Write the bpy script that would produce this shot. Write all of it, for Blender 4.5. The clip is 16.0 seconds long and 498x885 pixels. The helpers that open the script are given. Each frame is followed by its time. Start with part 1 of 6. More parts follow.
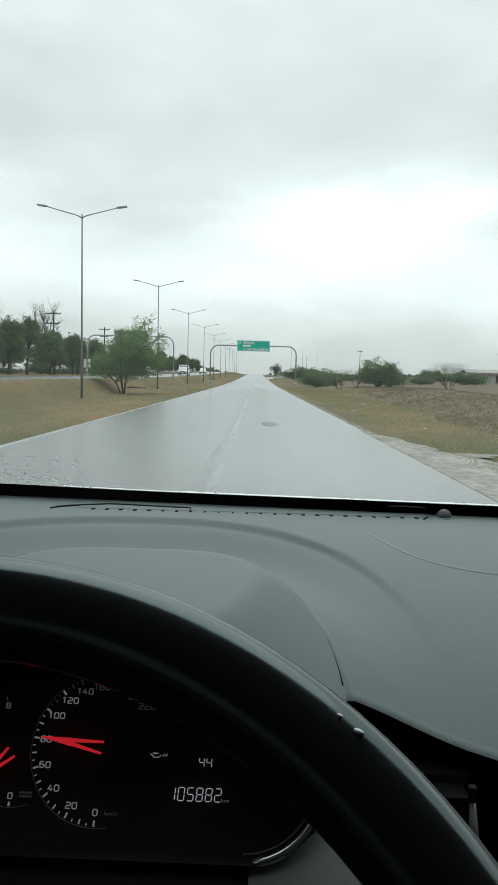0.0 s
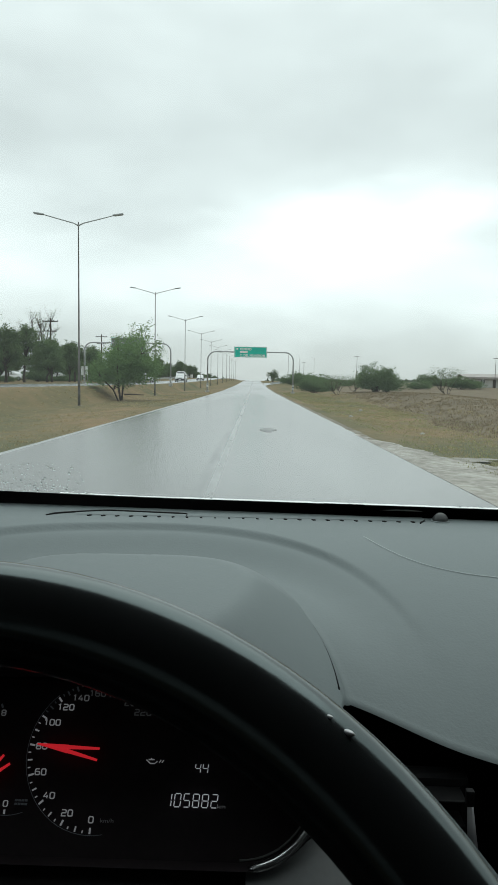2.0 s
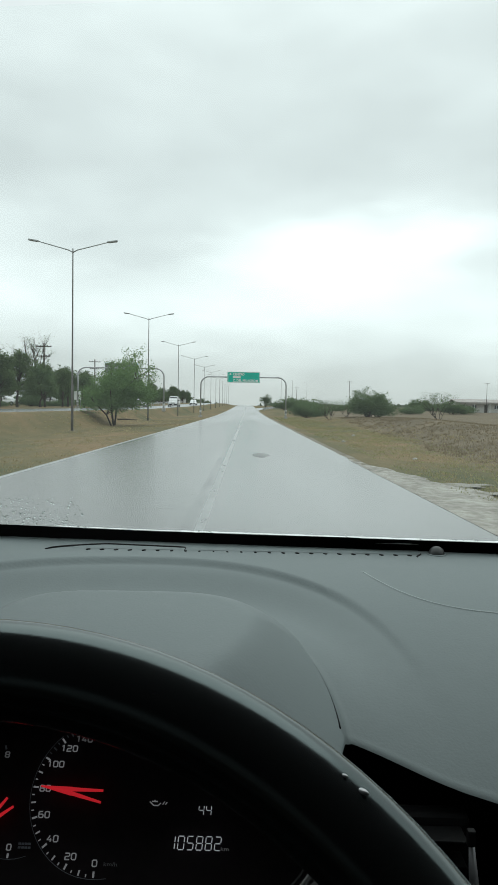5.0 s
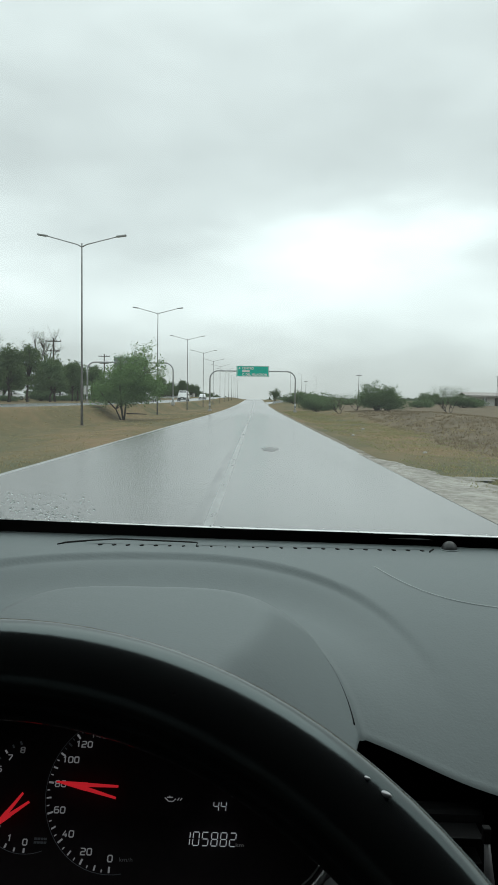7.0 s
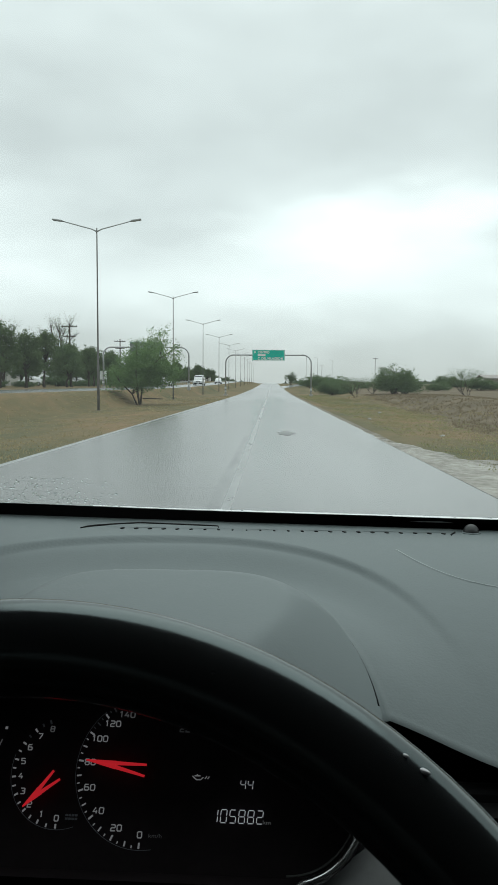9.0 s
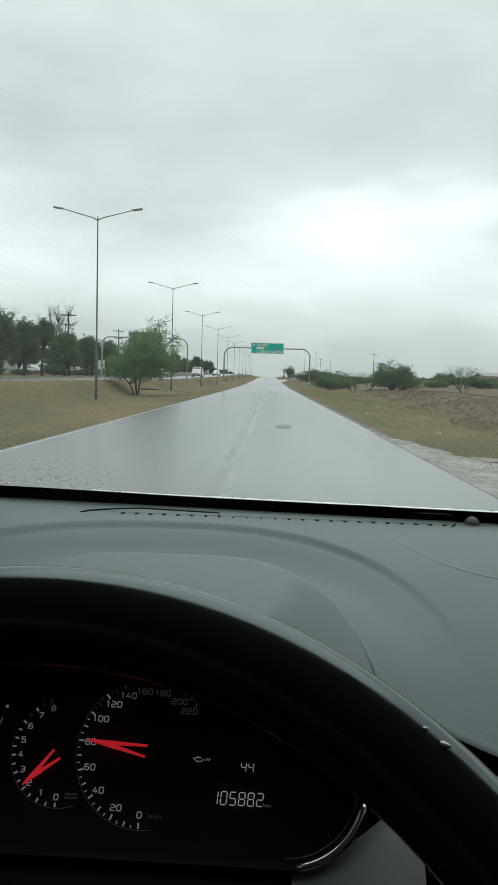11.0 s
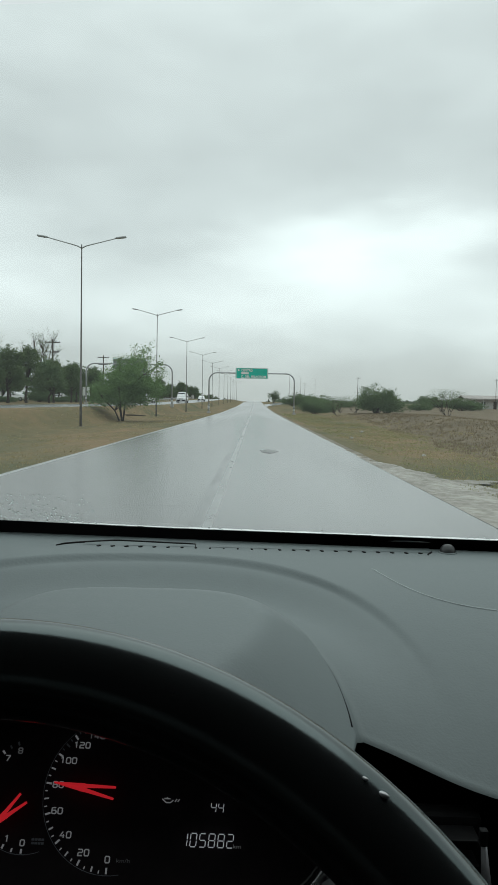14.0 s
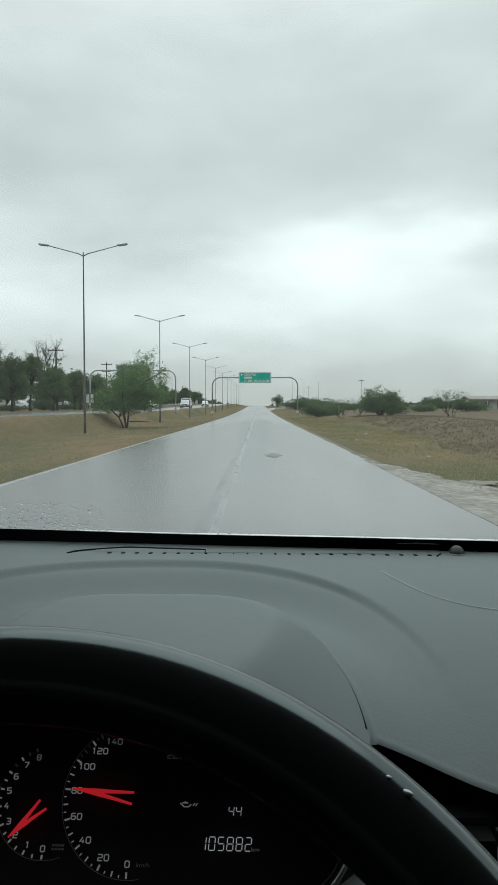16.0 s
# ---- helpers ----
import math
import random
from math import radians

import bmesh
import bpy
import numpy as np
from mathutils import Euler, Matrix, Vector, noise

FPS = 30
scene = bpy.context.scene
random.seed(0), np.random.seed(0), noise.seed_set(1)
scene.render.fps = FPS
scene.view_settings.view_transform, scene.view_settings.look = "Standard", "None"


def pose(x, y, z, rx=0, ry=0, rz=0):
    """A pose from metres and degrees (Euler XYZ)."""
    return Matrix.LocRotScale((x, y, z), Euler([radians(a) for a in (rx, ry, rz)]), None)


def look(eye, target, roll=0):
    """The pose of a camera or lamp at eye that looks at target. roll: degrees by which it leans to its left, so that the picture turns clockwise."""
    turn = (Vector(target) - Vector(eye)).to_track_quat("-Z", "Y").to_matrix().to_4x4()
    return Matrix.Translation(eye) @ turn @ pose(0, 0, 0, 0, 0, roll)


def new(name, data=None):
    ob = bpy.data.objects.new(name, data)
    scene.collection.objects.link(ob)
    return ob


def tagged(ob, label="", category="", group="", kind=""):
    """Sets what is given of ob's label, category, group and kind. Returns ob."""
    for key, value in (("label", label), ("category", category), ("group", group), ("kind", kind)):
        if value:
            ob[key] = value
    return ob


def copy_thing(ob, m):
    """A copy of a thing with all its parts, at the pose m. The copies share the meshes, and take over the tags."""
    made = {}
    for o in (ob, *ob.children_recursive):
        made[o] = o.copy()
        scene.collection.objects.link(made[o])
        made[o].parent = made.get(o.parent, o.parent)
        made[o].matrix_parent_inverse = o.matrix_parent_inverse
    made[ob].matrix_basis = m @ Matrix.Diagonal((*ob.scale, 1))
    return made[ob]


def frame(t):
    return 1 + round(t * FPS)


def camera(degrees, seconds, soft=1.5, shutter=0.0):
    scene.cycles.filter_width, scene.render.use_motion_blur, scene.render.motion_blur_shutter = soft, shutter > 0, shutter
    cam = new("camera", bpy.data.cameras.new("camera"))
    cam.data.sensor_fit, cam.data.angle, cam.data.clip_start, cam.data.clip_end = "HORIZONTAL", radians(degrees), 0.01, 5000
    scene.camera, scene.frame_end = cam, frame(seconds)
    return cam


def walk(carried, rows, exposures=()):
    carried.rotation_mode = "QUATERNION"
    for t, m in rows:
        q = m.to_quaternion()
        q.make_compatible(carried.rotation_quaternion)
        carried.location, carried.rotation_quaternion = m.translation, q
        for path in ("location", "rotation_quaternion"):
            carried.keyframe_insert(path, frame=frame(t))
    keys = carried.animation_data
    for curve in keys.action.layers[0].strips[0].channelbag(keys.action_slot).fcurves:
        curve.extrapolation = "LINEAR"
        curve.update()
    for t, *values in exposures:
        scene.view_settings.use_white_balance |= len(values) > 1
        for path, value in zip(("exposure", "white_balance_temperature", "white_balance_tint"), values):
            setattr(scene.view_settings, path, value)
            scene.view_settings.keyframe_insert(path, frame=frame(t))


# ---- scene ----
# ---------------------------------------------------------------- camera and its way
cam = camera(39.0, 16.0, soft=1.5)
CAR = pose(0, 0, 0, 0, 0, -1.0)      # the car stands one degree to the right of the road's line
# seconds, eye in the car, yaw, pitch, roll
PATH = [
    (0.0, 0.0144, 0.0064, 1.2423, 1.471, -5.343, 1.383),
    (0.5, 0.0208, 0.0041, 1.2450, 1.048, -4.790, 0.679),
    (1.0, 0.0115, 0.0015, 1.2420, 1.977, -4.951, 1.773),
    (1.5, 0.0150, 0.0014, 1.2432, 1.557, -4.754, 1.511),
    (2.0, 0.0170, 0.0060, 1.2412, 1.301, -4.842, 0.959),
    (2.5, 0.0155, 0.0039, 1.2421, 1.485, -4.826, 1.364),
    (3.0, 0.0236, 0.0109, 1.2469, 0.802, -5.721, 0.743),
    (3.5, 0.0168, 0.0056, 1.2465, 0.948, -5.114, 1.019),
    (4.0, 0.0251, 0.0055, 1.2447, 0.567, -4.306, 0.374),
    (4.2, 0.0197, -0.0030, 1.2503, 0.479, -3.887, 0.845),
    (6.3, 0.0072, -0.0046, 1.2584, 0.960, -2.485, 0.920),
    (6.5, 0.0097, -0.0054, 1.2616, 0.800, -2.880, 0.846),
    (7.0, 0.0070, -0.0018, 1.2557, 1.508, -3.318, 0.809),
    (7.5, 0.0045, 0.0007, 1.2509, 1.732, -4.314, 0.789),
    (8.0, -0.0014, 0.0028, 1.2457, 2.289, -5.124, 1.296),
    (8.5, 0.0019, -0.0025, 1.2535, 2.429, -4.992, 0.386),
    (9.0, 0.0010, -0.0031, 1.2551, 2.804, -4.618, 0.430),
    (9.5, -0.0037, -0.0037, 1.2539, 3.704, -5.008, 0.793),
    (9.7, -0.0042, -0.0009, 1.2510, 3.164, -5.153, 0.813),
    (11.8, -0.0075, -0.0024, 1.2473, 2.546, -5.194, 1.823),
    (12.0, 0.0081, -0.0072, 1.2550, 1.151, -3.546, 0.404),
    (12.5, 0.0104, -0.0055, 1.2577, 0.407, -3.603, 0.781),
    (13.0, 0.0000, 0.0013, 1.2506, 1.377, -4.553, 1.708),
    (13.5, 0.0059, -0.0039, 1.2538, 1.058, -3.710, 1.311),
    (14.0, 0.0067, -0.0029, 1.2556, 1.410, -3.149, 1.095),
    (14.5, 0.0131, -0.0009, 1.2513, 0.439, -3.689, 0.777),
    (15.0, 0.0082, -0.0026, 1.2544, 1.214, -3.209, 0.247),
    (15.5, 0.0078, 0.0005, 1.2501, 1.075, -3.283, -0.142),
    (16.0, 0.0022, -0.0084, 1.2571, 1.761, -2.802, 0.078),
]


def eye_pose(x, y, z, yaw, pitch, roll):
    return CAR @ pose(x, y, z) @ pose(0, 0, 0, 0, 0, yaw) @ pose(0, 0, 0, 90 + pitch) @ pose(0, 0, 0, 0, 0, roll)


walk(cam, [(t, eye_pose(*row)) for t, *row in PATH],
     exposures=[(0.0, 0.20), (4.0, 0.21), (6.5, 0.08), (8.0, 0.11), (12.5, -0.01), (16.0, -0.06)])

# ---------------------------------------------------------------- sky and sun
world = bpy.data.worlds.new("overcast_sky")
scene.world = world
world.use_nodes = True
wn, wl = world.node_tree.nodes, world.node_tree.links
wn.clear()
w_out, w_bg = wn.new("ShaderNodeOutputWorld"), wn.new("ShaderNodeBackground")
w_tc, w_map = wn.new("ShaderNodeTexCoord"), wn.new("ShaderNodeMapping")
w_map.inputs["Scale"].default_value = (1.0, 1.0, 3.2)
w_noise = wn.new("ShaderNodeTexNoise")
w_noise.inputs["Scale"].default_value, w_noise.inputs["Detail"].default_value = 1.7, 6.0
w_noise.inputs["Roughness"].default_value = 0.52
w_sep = wn.new("ShaderNodeSeparateXYZ")
w_fine = wn.new("ShaderNodeMath")
w_fine.operation, w_fine.inputs[1].default_value = "MULTIPLY_ADD", 0.34
w_fine.inputs[2].default_value = -0.17
w_add = wn.new("ShaderNodeMath")
w_add.operation = "ADD"
w_ramp = wn.new("ShaderNodeValToRGB")
w_ramp.color_ramp.interpolation = "B_SPLINE"
SKY = [(0.0, 0.52), (0.045, 0.56), (0.10, 0.72), (0.17, 0.93), (0.23, 0.88), (0.30, 0.64), (0.38, 0.68), (0.50, 0.80), (0.70, 0.90), (1.0, 0.98)]
els = w_ramp.color_ramp.elements
els[0].position, els[1].position = SKY[0][0], SKY[-1][0]
for p, v in SKY[1:-1]:
    els.new(p)
for e, (p, v) in zip(els, SKY):
    e.position, e.color = p, (v * 0.90 / 1.3, v / 1.3, v * 0.99 / 1.3, 1)
# a thin place in the cloud, low over the road
w_norm = wn.new("ShaderNodeVectorMath")
w_norm.operation = "DISTANCE"
w_map2 = wn.new("ShaderNodeMapping")
w_map2.inputs["Scale"].default_value = (1.0, 1.0, 2.6)
w_norm.inputs[1].default_value = (0.10, 0.97, 0.21 * 2.6)
w_gap = wn.new("ShaderNodeMapRange")
w_gap.interpolation_type = "SMOOTHSTEP"
w_gap.inputs["From Min"].default_value, w_gap.inputs["From Max"].default_value = 0.34, 0.02
w_gap.inputs["To Min"].default_value, w_gap.inputs["To Max"].default_value = 1.0, 1.2
w_mul = wn.new("ShaderNodeVectorMath")
w_mul.operation = "SCALE"
w_sky = wn.new("ShaderNodeTexSky")
w_sky.sky_type, w_sky.sun_disc = "NISHITA", False
w_sky.sun_elevation, w_sky.sun_rotation = radians(55), radians(0)
w_skys = wn.new("ShaderNodeVectorMath")
w_skys.operation, w_skys.inputs["Scale"].default_value = "SCALE", 0.004
w_sum = wn.new("ShaderNodeVectorMath")
w_sum.operation = "ADD"
wl.new(w_tc.outputs["Generated"], w_map.inputs["Vector"])
wl.new(w_map.outputs[0], w_noise.inputs["Vector"])
wl.new(w_tc.outputs["Generated"], w_sep.inputs[0])
wl.new(w_noise.outputs["Fac"], w_fine.inputs[0])
wl.new(w_sep.outputs["Z"], w_add.inputs[0])
wl.new(w_fine.outputs[0], w_add.inputs[1])
wl.new(w_add.outputs[0], w_ramp.inputs["Fac"])
wl.new(w_tc.outputs["Generated"], w_map2.inputs["Vector"])
wl.new(w_map2.outputs[0], w_norm.inputs[0])
w_rag = wn.new("ShaderNodeMath")
w_rag.operation, w_rag.inputs[1].default_value = "MULTIPLY_ADD", 0.7
w_rag2 = wn.new("ShaderNodeMath")
w_rag2.operation, w_rag2.inputs[1].default_value = "SUBTRACT", 0.35
wl.new(w_noise.outputs["Fac"], w_rag.inputs[0])
wl.new(w_norm.outputs["Value"], w_rag.inputs[2])
wl.new(w_rag.outputs[0], w_rag2.inputs[0])
wl.new(w_rag2.outputs[0], w_gap.inputs["Value"])
wl.new(w_ramp.outputs["Color"], w_mul.inputs[0])
w_map3 = wn.new("ShaderNodeMapping")
w_map3.inputs["Scale"].default_value = (1.0, 1.0, 2.4)
w_wisp = wn.new("ShaderNodeTexNoise")
w_wisp.inputs["Scale"].default_value, w_wisp.inputs["Detail"].default_value = 4.5, 6.0
w_wr = wn.new("ShaderNodeMapRange")
w_wr.inputs["From Min"].default_value, w_wr.inputs["From Max"].default_value = 0.3, 0.7
w_wr.inputs["To Min"].default_value, w_wr.inputs["To Max"].default_value = 0.90, 1.10
w_gain = wn.new("ShaderNodeMath")
w_gain.operation = "MULTIPLY"
wl.new(w_tc.outputs["Generated"], w_map3.inputs["Vector"])
wl.new(w_map3.outputs[0], w_wisp.inputs["Vector"])
wl.new(w_wisp.outputs["Fac"], w_wr.inputs["Value"])
wl.new(w_wr.outputs[0], w_gain.inputs[0])
wl.new(w_gap.outputs[0], w_gain.inputs[1])
wl.new(w_gain.outputs[0], w_mul.inputs["Scale"])
wl.new(w_sky.outputs["Color"], w_skys.inputs[0])
wl.new(w_mul.outputs[0], w_sum.inputs[0])
wl.new(w_skys.outputs[0], w_sum.inputs[1])
wl.new(w_sum.outputs[0], w_bg.inputs["Color"])
w_bg.inputs["Strength"].default_value = 1.3
wl.new(w_bg.outputs[0], w_out.inputs[0])

sun_data = bpy.data.lights.new("sun", "SUN")
sun_data.energy, sun_data.angle, sun_data.color = 0.5, radians(60), (0.92, 1.0, 0.985)
sun = new("sun", sun_data)
sun.matrix_world = look((0, 0, 60), (-8, -40, 0))

# ---------------------------------------------------------------- materials
def material(name, a, b=None, rough=0.6, metal=0.0, scale=20.0, bump=0.0, bump_scale=60.0, spec=0.5, stretch=(1, 1, 1),
             rough_to=None, per="", coat=0.0, fine_share=0.4, mid=None):
    """A surface of two mixed colours, with broad and fine variation, grain relief and uneven gloss."""
    m = bpy.data.materials.new(name)
    m.use_nodes = True
    n, l = m.node_tree.nodes, m.node_tree.links
    p = n["Principled BSDF"]
    p.inputs["Metallic"].default_value, p.inputs["Roughness"].default_value = metal, rough
    p.inputs["Specular IOR Level"].default_value = spec
    p.inputs["Coat Weight"].default_value = coat
    tc, mp = n.new("ShaderNodeTexCoord"), n.new("ShaderNodeMapping")
    mp.inputs["Scale"].default_value = stretch
    l.new(tc.outputs["Object"], mp.inputs["Vector"])
    big, fine = n.new("ShaderNodeTexNoise"), n.new("ShaderNodeTexNoise")
    big.inputs["Scale"].default_value, big.inputs["Detail"].default_value = scale, 4.0
    fine.inputs["Scale"].default_value, fine.inputs["Detail"].default_value = scale * 9, 3.0
    for t in (big, fine):
        l.new(mp.outputs[0], t.inputs["Vector"])
    mean = n.new("ShaderNodeMath")
    mean.operation, mean.inputs[1].default_value = "MULTIPLY_ADD", fine_share
    part_big = n.new("ShaderNodeMath")
    part_big.operation, part_big.inputs[1].default_value = "MULTIPLY", 1 - fine_share
    l.new(big.outputs["Fac"], part_big.inputs[0])
    l.new(fine.outputs["Fac"], mean.inputs[0])
    l.new(part_big.outputs[0], mean.inputs[2])
    ramp = n.new("ShaderNodeValToRGB")
    b = b or a
    ramp.color_ramp.elements[0].position, ramp.color_ramp.elements[1].position = 0.36, 0.64
    ramp.color_ramp.elements[0].color, ramp.color_ramp.elements[1].color = (*a, 1), (*b, 1)
    if mid:
        ramp.color_ramp.elements.new(0.5).color = (*mid, 1)
    l.new(mean.outputs[0], ramp.inputs["Fac"])
    colour = ramp.outputs["Color"]
    if per:
        hsv = n.new("ShaderNodeHueSaturation")
        src = n.new("ShaderNodeObjectInfo") if per == "object" else n.new("ShaderNodeNewGeometry")
        rnd = src.outputs["Random"] if per == "object" else src.outputs["Random Per Island"]
        mr = n.new("ShaderNodeMapRange")
        mr.inputs["To Min"].default_value, mr.inputs["To Max"].default_value = 0.72, 1.28
        l.new(rnd, mr.inputs["Value"])
        l.new(mr.outputs[0], hsv.inputs["Value"])
        l.new(colour, hsv.inputs["Color"])
        colour = hsv.outputs["Color"]
    l.new(colour, p.inputs["Base Color"])
    if rough_to is not None:
        mr = n.new("ShaderNodeMapRange")
        mr.inputs["From Min"].default_value, mr.inputs["From Max"].default_value = 0.38, 0.62
        mr.inputs["To Min"].default_value, mr.inputs["To Max"].default_value = rough, rough_to
        l.new(mean.outputs[0], mr.inputs["Value"])
        l.new(mr.outputs[0], p.inputs["Roughness"])
    if bump:
        grain, bp = n.new("ShaderNodeTexNoise"), n.new("ShaderNodeBump")
        grain.inputs["Scale"].default_value, grain.inputs["Detail"].default_value = bump_scale, 3.0
        bp.inputs["Strength"].default_value, bp.inputs["Distance"].default_value = bump, 0.4 / bump_scale
        l.new(mp.outputs[0], grain.inputs["Vector"])
        l.new(grain.outputs["Fac"], bp.inputs["Height"])
        l.new(bp.outputs[0], p.inputs["Normal"])
    return m


def glowing(name, colour, strength):
    m = bpy.data.materials.new(name)
    m.use_nodes = True
    p = m.node_tree.nodes["Principled BSDF"]
    p.inputs["Base Color"].default_value = (*[c * 0.2 for c in colour], 1)
    p.inputs["Emission Color"].default_value, p.inputs["Emission Strength"].default_value = (*colour, 1), strength
    p.inputs["Roughness"].default_value = 0.5
    return m


def pane(name, tint=(1, 1, 1), gloss=0.02, wet=0.0):
    """Clear glass: what passes is not bent, and Fresnel drives the gloss."""
    m = bpy.data.materials.new(name)
    m.use_nodes = True
    n, l = m.node_tree.nodes, m.node_tree.links
    n.clear()
    out, mix = n.new("ShaderNodeOutputMaterial"), n.new("ShaderNodeMixShader")
    clear, shine, fres = n.new("ShaderNodeBsdfTransparent"), n.new("ShaderNodeBsdfGlossy"), n.new("ShaderNodeFresnel")
    clear.inputs["Color"].default_value, shine.inputs["Roughness"].default_value = (*tint, 1), gloss
    fres.inputs["IOR"].default_value = 1.09
    film, veil = n.new("ShaderNodeBsdfTranslucent"), n.new("ShaderNodeMixShader")     # a thin wet film scatters a little daylight; its veil also stands in for haze
    film.inputs["Color"].default_value, veil.inputs[0].default_value = (0.9, 0.95, 0.95, 1), wet
    l.new(fres.outputs[0], mix.inputs[0])
    l.new(clear.outputs[0], veil.inputs[1])
    l.new(film.outputs[0], veil.inputs[2])
    l.new(veil.outputs[0], mix.inputs[1])
    l.new(shine.outputs[0], mix.inputs[2])
    l.new(mix.outputs[0], out.inputs[0])
    return m


def water_drop():
    m = bpy.data.materials.new("rain_water")
    m.use_nodes = True
    p = m.node_tree.nodes["Principled BSDF"]
    p.inputs["Base Color"].default_value = (0.70, 0.74, 0.74, 1)
    p.inputs["Transmission Weight"].default_value, p.inputs["IOR"].default_value = 1.0, 1.33
    p.inputs["Roughness"].default_value = 0.0
    return m


def water_film():
    """A standing film of rain water that scatters the sky's light through it."""
    m = bpy.data.materials.new("water_film")
    m.use_nodes = True
    n, l = m.node_tree.nodes, m.node_tree.links
    tr, gl, mix = n.new("ShaderNodeBsdfTranslucent"), n.new("ShaderNodeBsdfGlossy"), n.new("ShaderNodeMixShader")
    tr.inputs["Color"].default_value = (0.95, 0.97, 0.97, 1)
    gl.inputs["Roughness"].default_value = 0.1
    mix.inputs[0].default_value = 0.08
    l.new(tr.outputs[0], mix.inputs[1])
    l.new(gl.outputs[0], mix.inputs[2])
    l.new(mix.outputs[0], n["Material Output"].inputs[0])
    return m


def leafy(m, colour, share=0.35):
    """Thin leaves let part of the light through."""
    n, l = m.node_tree.nodes, m.node_tree.links
    tr, mix = n.new("ShaderNodeBsdfTranslucent"), n.new("ShaderNodeMixShader")
    tr.inputs["Color"].default_value = (*colour, 1)
    mix.inputs[0].default_value = share
    l.new(n["Principled BSDF"].outputs[0], mix.inputs[1])
    l.new(tr.outputs[0], mix.inputs[2])
    l.new(mix.outputs[0], n["Material Output"].inputs[0])


M_DASH = material("dash_plastic", (0.150, 0.176, 0.178), (0.170, 0.197, 0.199), 0.50, bump=0.25, bump_scale=420, scale=6, spec=0.30, rough_to=0.62)
M_DASH_DARK = material("dark_dash_plastic", (0.008, 0.008, 0.0085), (0.012, 0.012, 0.0125), 0.65, bump=0.2, bump_scale=500, scale=8, spec=0.12)
M_BLACK = material("black_plastic", (0.006, 0.006, 0.0065), (0.010, 0.010, 0.010), 0.55, bump=0.1, bump_scale=600, spec=0.09)
M_VISOR = material("cluster_black", (0.036, 0.029, 0.032), (0.044, 0.036, 0.039), 0.95, spec=0.02)
M_LEATHER = material("wheel_leather", (0.021, 0.0225, 0.0235), (0.026, 0.0275, 0.0285), 0.15, bump=0.015, bump_scale=700, scale=15, spec=1.0, rough_to=0.20)
M_LEATHER.node_tree.nodes["Principled BSDF"].inputs["Specular Tint"].default_value = (0.80, 1.0, 1.0, 1)
M_CHROME = material("chrome", (0.80, 0.80, 0.81), (0.86, 0.86, 0.86), 0.24, 1.0)
M_SILVER = material("satin_silver", (0.40, 0.40, 0.41), (0.46, 0.46, 0.47), 0.35, 0.7, scale=30, bump=0.05, bump_scale=800)
M_GREYTRIM = material("grey_trim", (0.095, 0.098, 0.098), (0.115, 0.118, 0.118), 0.6, bump=0.2, bump_scale=500)
M_SEAM = material("seam_plastic", (0.27, 0.30, 0.30), (0.31, 0.34, 0.34), 0.5)
M_GLASS = pane("windscreen_glass", (0.97, 1.0, 0.99), wet=0.03)
M_SIDEGLASS = pane("side_glass", (0.11, 0.113, 0.113))
M_WATER = water_drop()
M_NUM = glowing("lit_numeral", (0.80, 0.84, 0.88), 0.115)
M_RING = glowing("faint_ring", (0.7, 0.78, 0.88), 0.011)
# weaker copies of the numeral glow; on the upper dials they imitate shade
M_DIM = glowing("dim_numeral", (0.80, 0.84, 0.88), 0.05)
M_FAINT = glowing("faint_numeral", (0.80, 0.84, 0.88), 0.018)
M_TAB = material("printed_tab", (0.40, 0.42, 0.42), (0.46, 0.48, 0.48), 0.5)
M_FRIT = material("black_ceramic", (0.0025, 0.0025, 0.0026), (0.0035, 0.0035, 0.0036), 0.85, spec=0.02)
M_SENSOR = material("sensor_plastic", (0.026, 0.028, 0.028), (0.034, 0.036, 0.036), 0.38)
M_FILM = water_film()
M_LCD = glowing("lit_segment", (0.85, 0.92, 1.0), 0.25)
M_NEEDLE = glowing("lit_needle", (1.0, 0.030, 0.045), 0.33)
M_PAINT = material("silver_car_paint", (0.32, 0.33, 0.34), (0.35, 0.36, 0.37), 0.3, 0.5, coat=0.6, scale=3)
M_WHITE = material("white_car_paint", (0.72, 0.73, 0.73), (0.78, 0.78, 0.78), 0.3, coat=0.5, scale=3)
M_DARKGLASS = material("dark_vehicle_glass", (0.02, 0.025, 0.028), (0.03, 0.035, 0.038), 0.08, spec=0.7)
M_TYRE = material("tyre_rubber", (0.018, 0.018, 0.018), (0.03, 0.03, 0.03), 0.8, bump=0.3, bump_scale=90)
M_SEAT = material("seat_cloth", (0.035, 0.036, 0.038), (0.05, 0.05, 0.052), 0.9, bump=0.4, bump_scale=500)
M_LINING = material("roof_lining", (0.075, 0.078, 0.078), (0.095, 0.098, 0.098), 0.95, bump=0.3, bump_scale=400)
M_LENS = material("lamp_lens", (0.7, 0.72, 0.74), (0.8, 0.8, 0.82), 0.1, spec=0.8)
M_REDLENS = material("red_lens", (0.4, 0.02, 0.02), (0.5, 0.03, 0.03), 0.2)

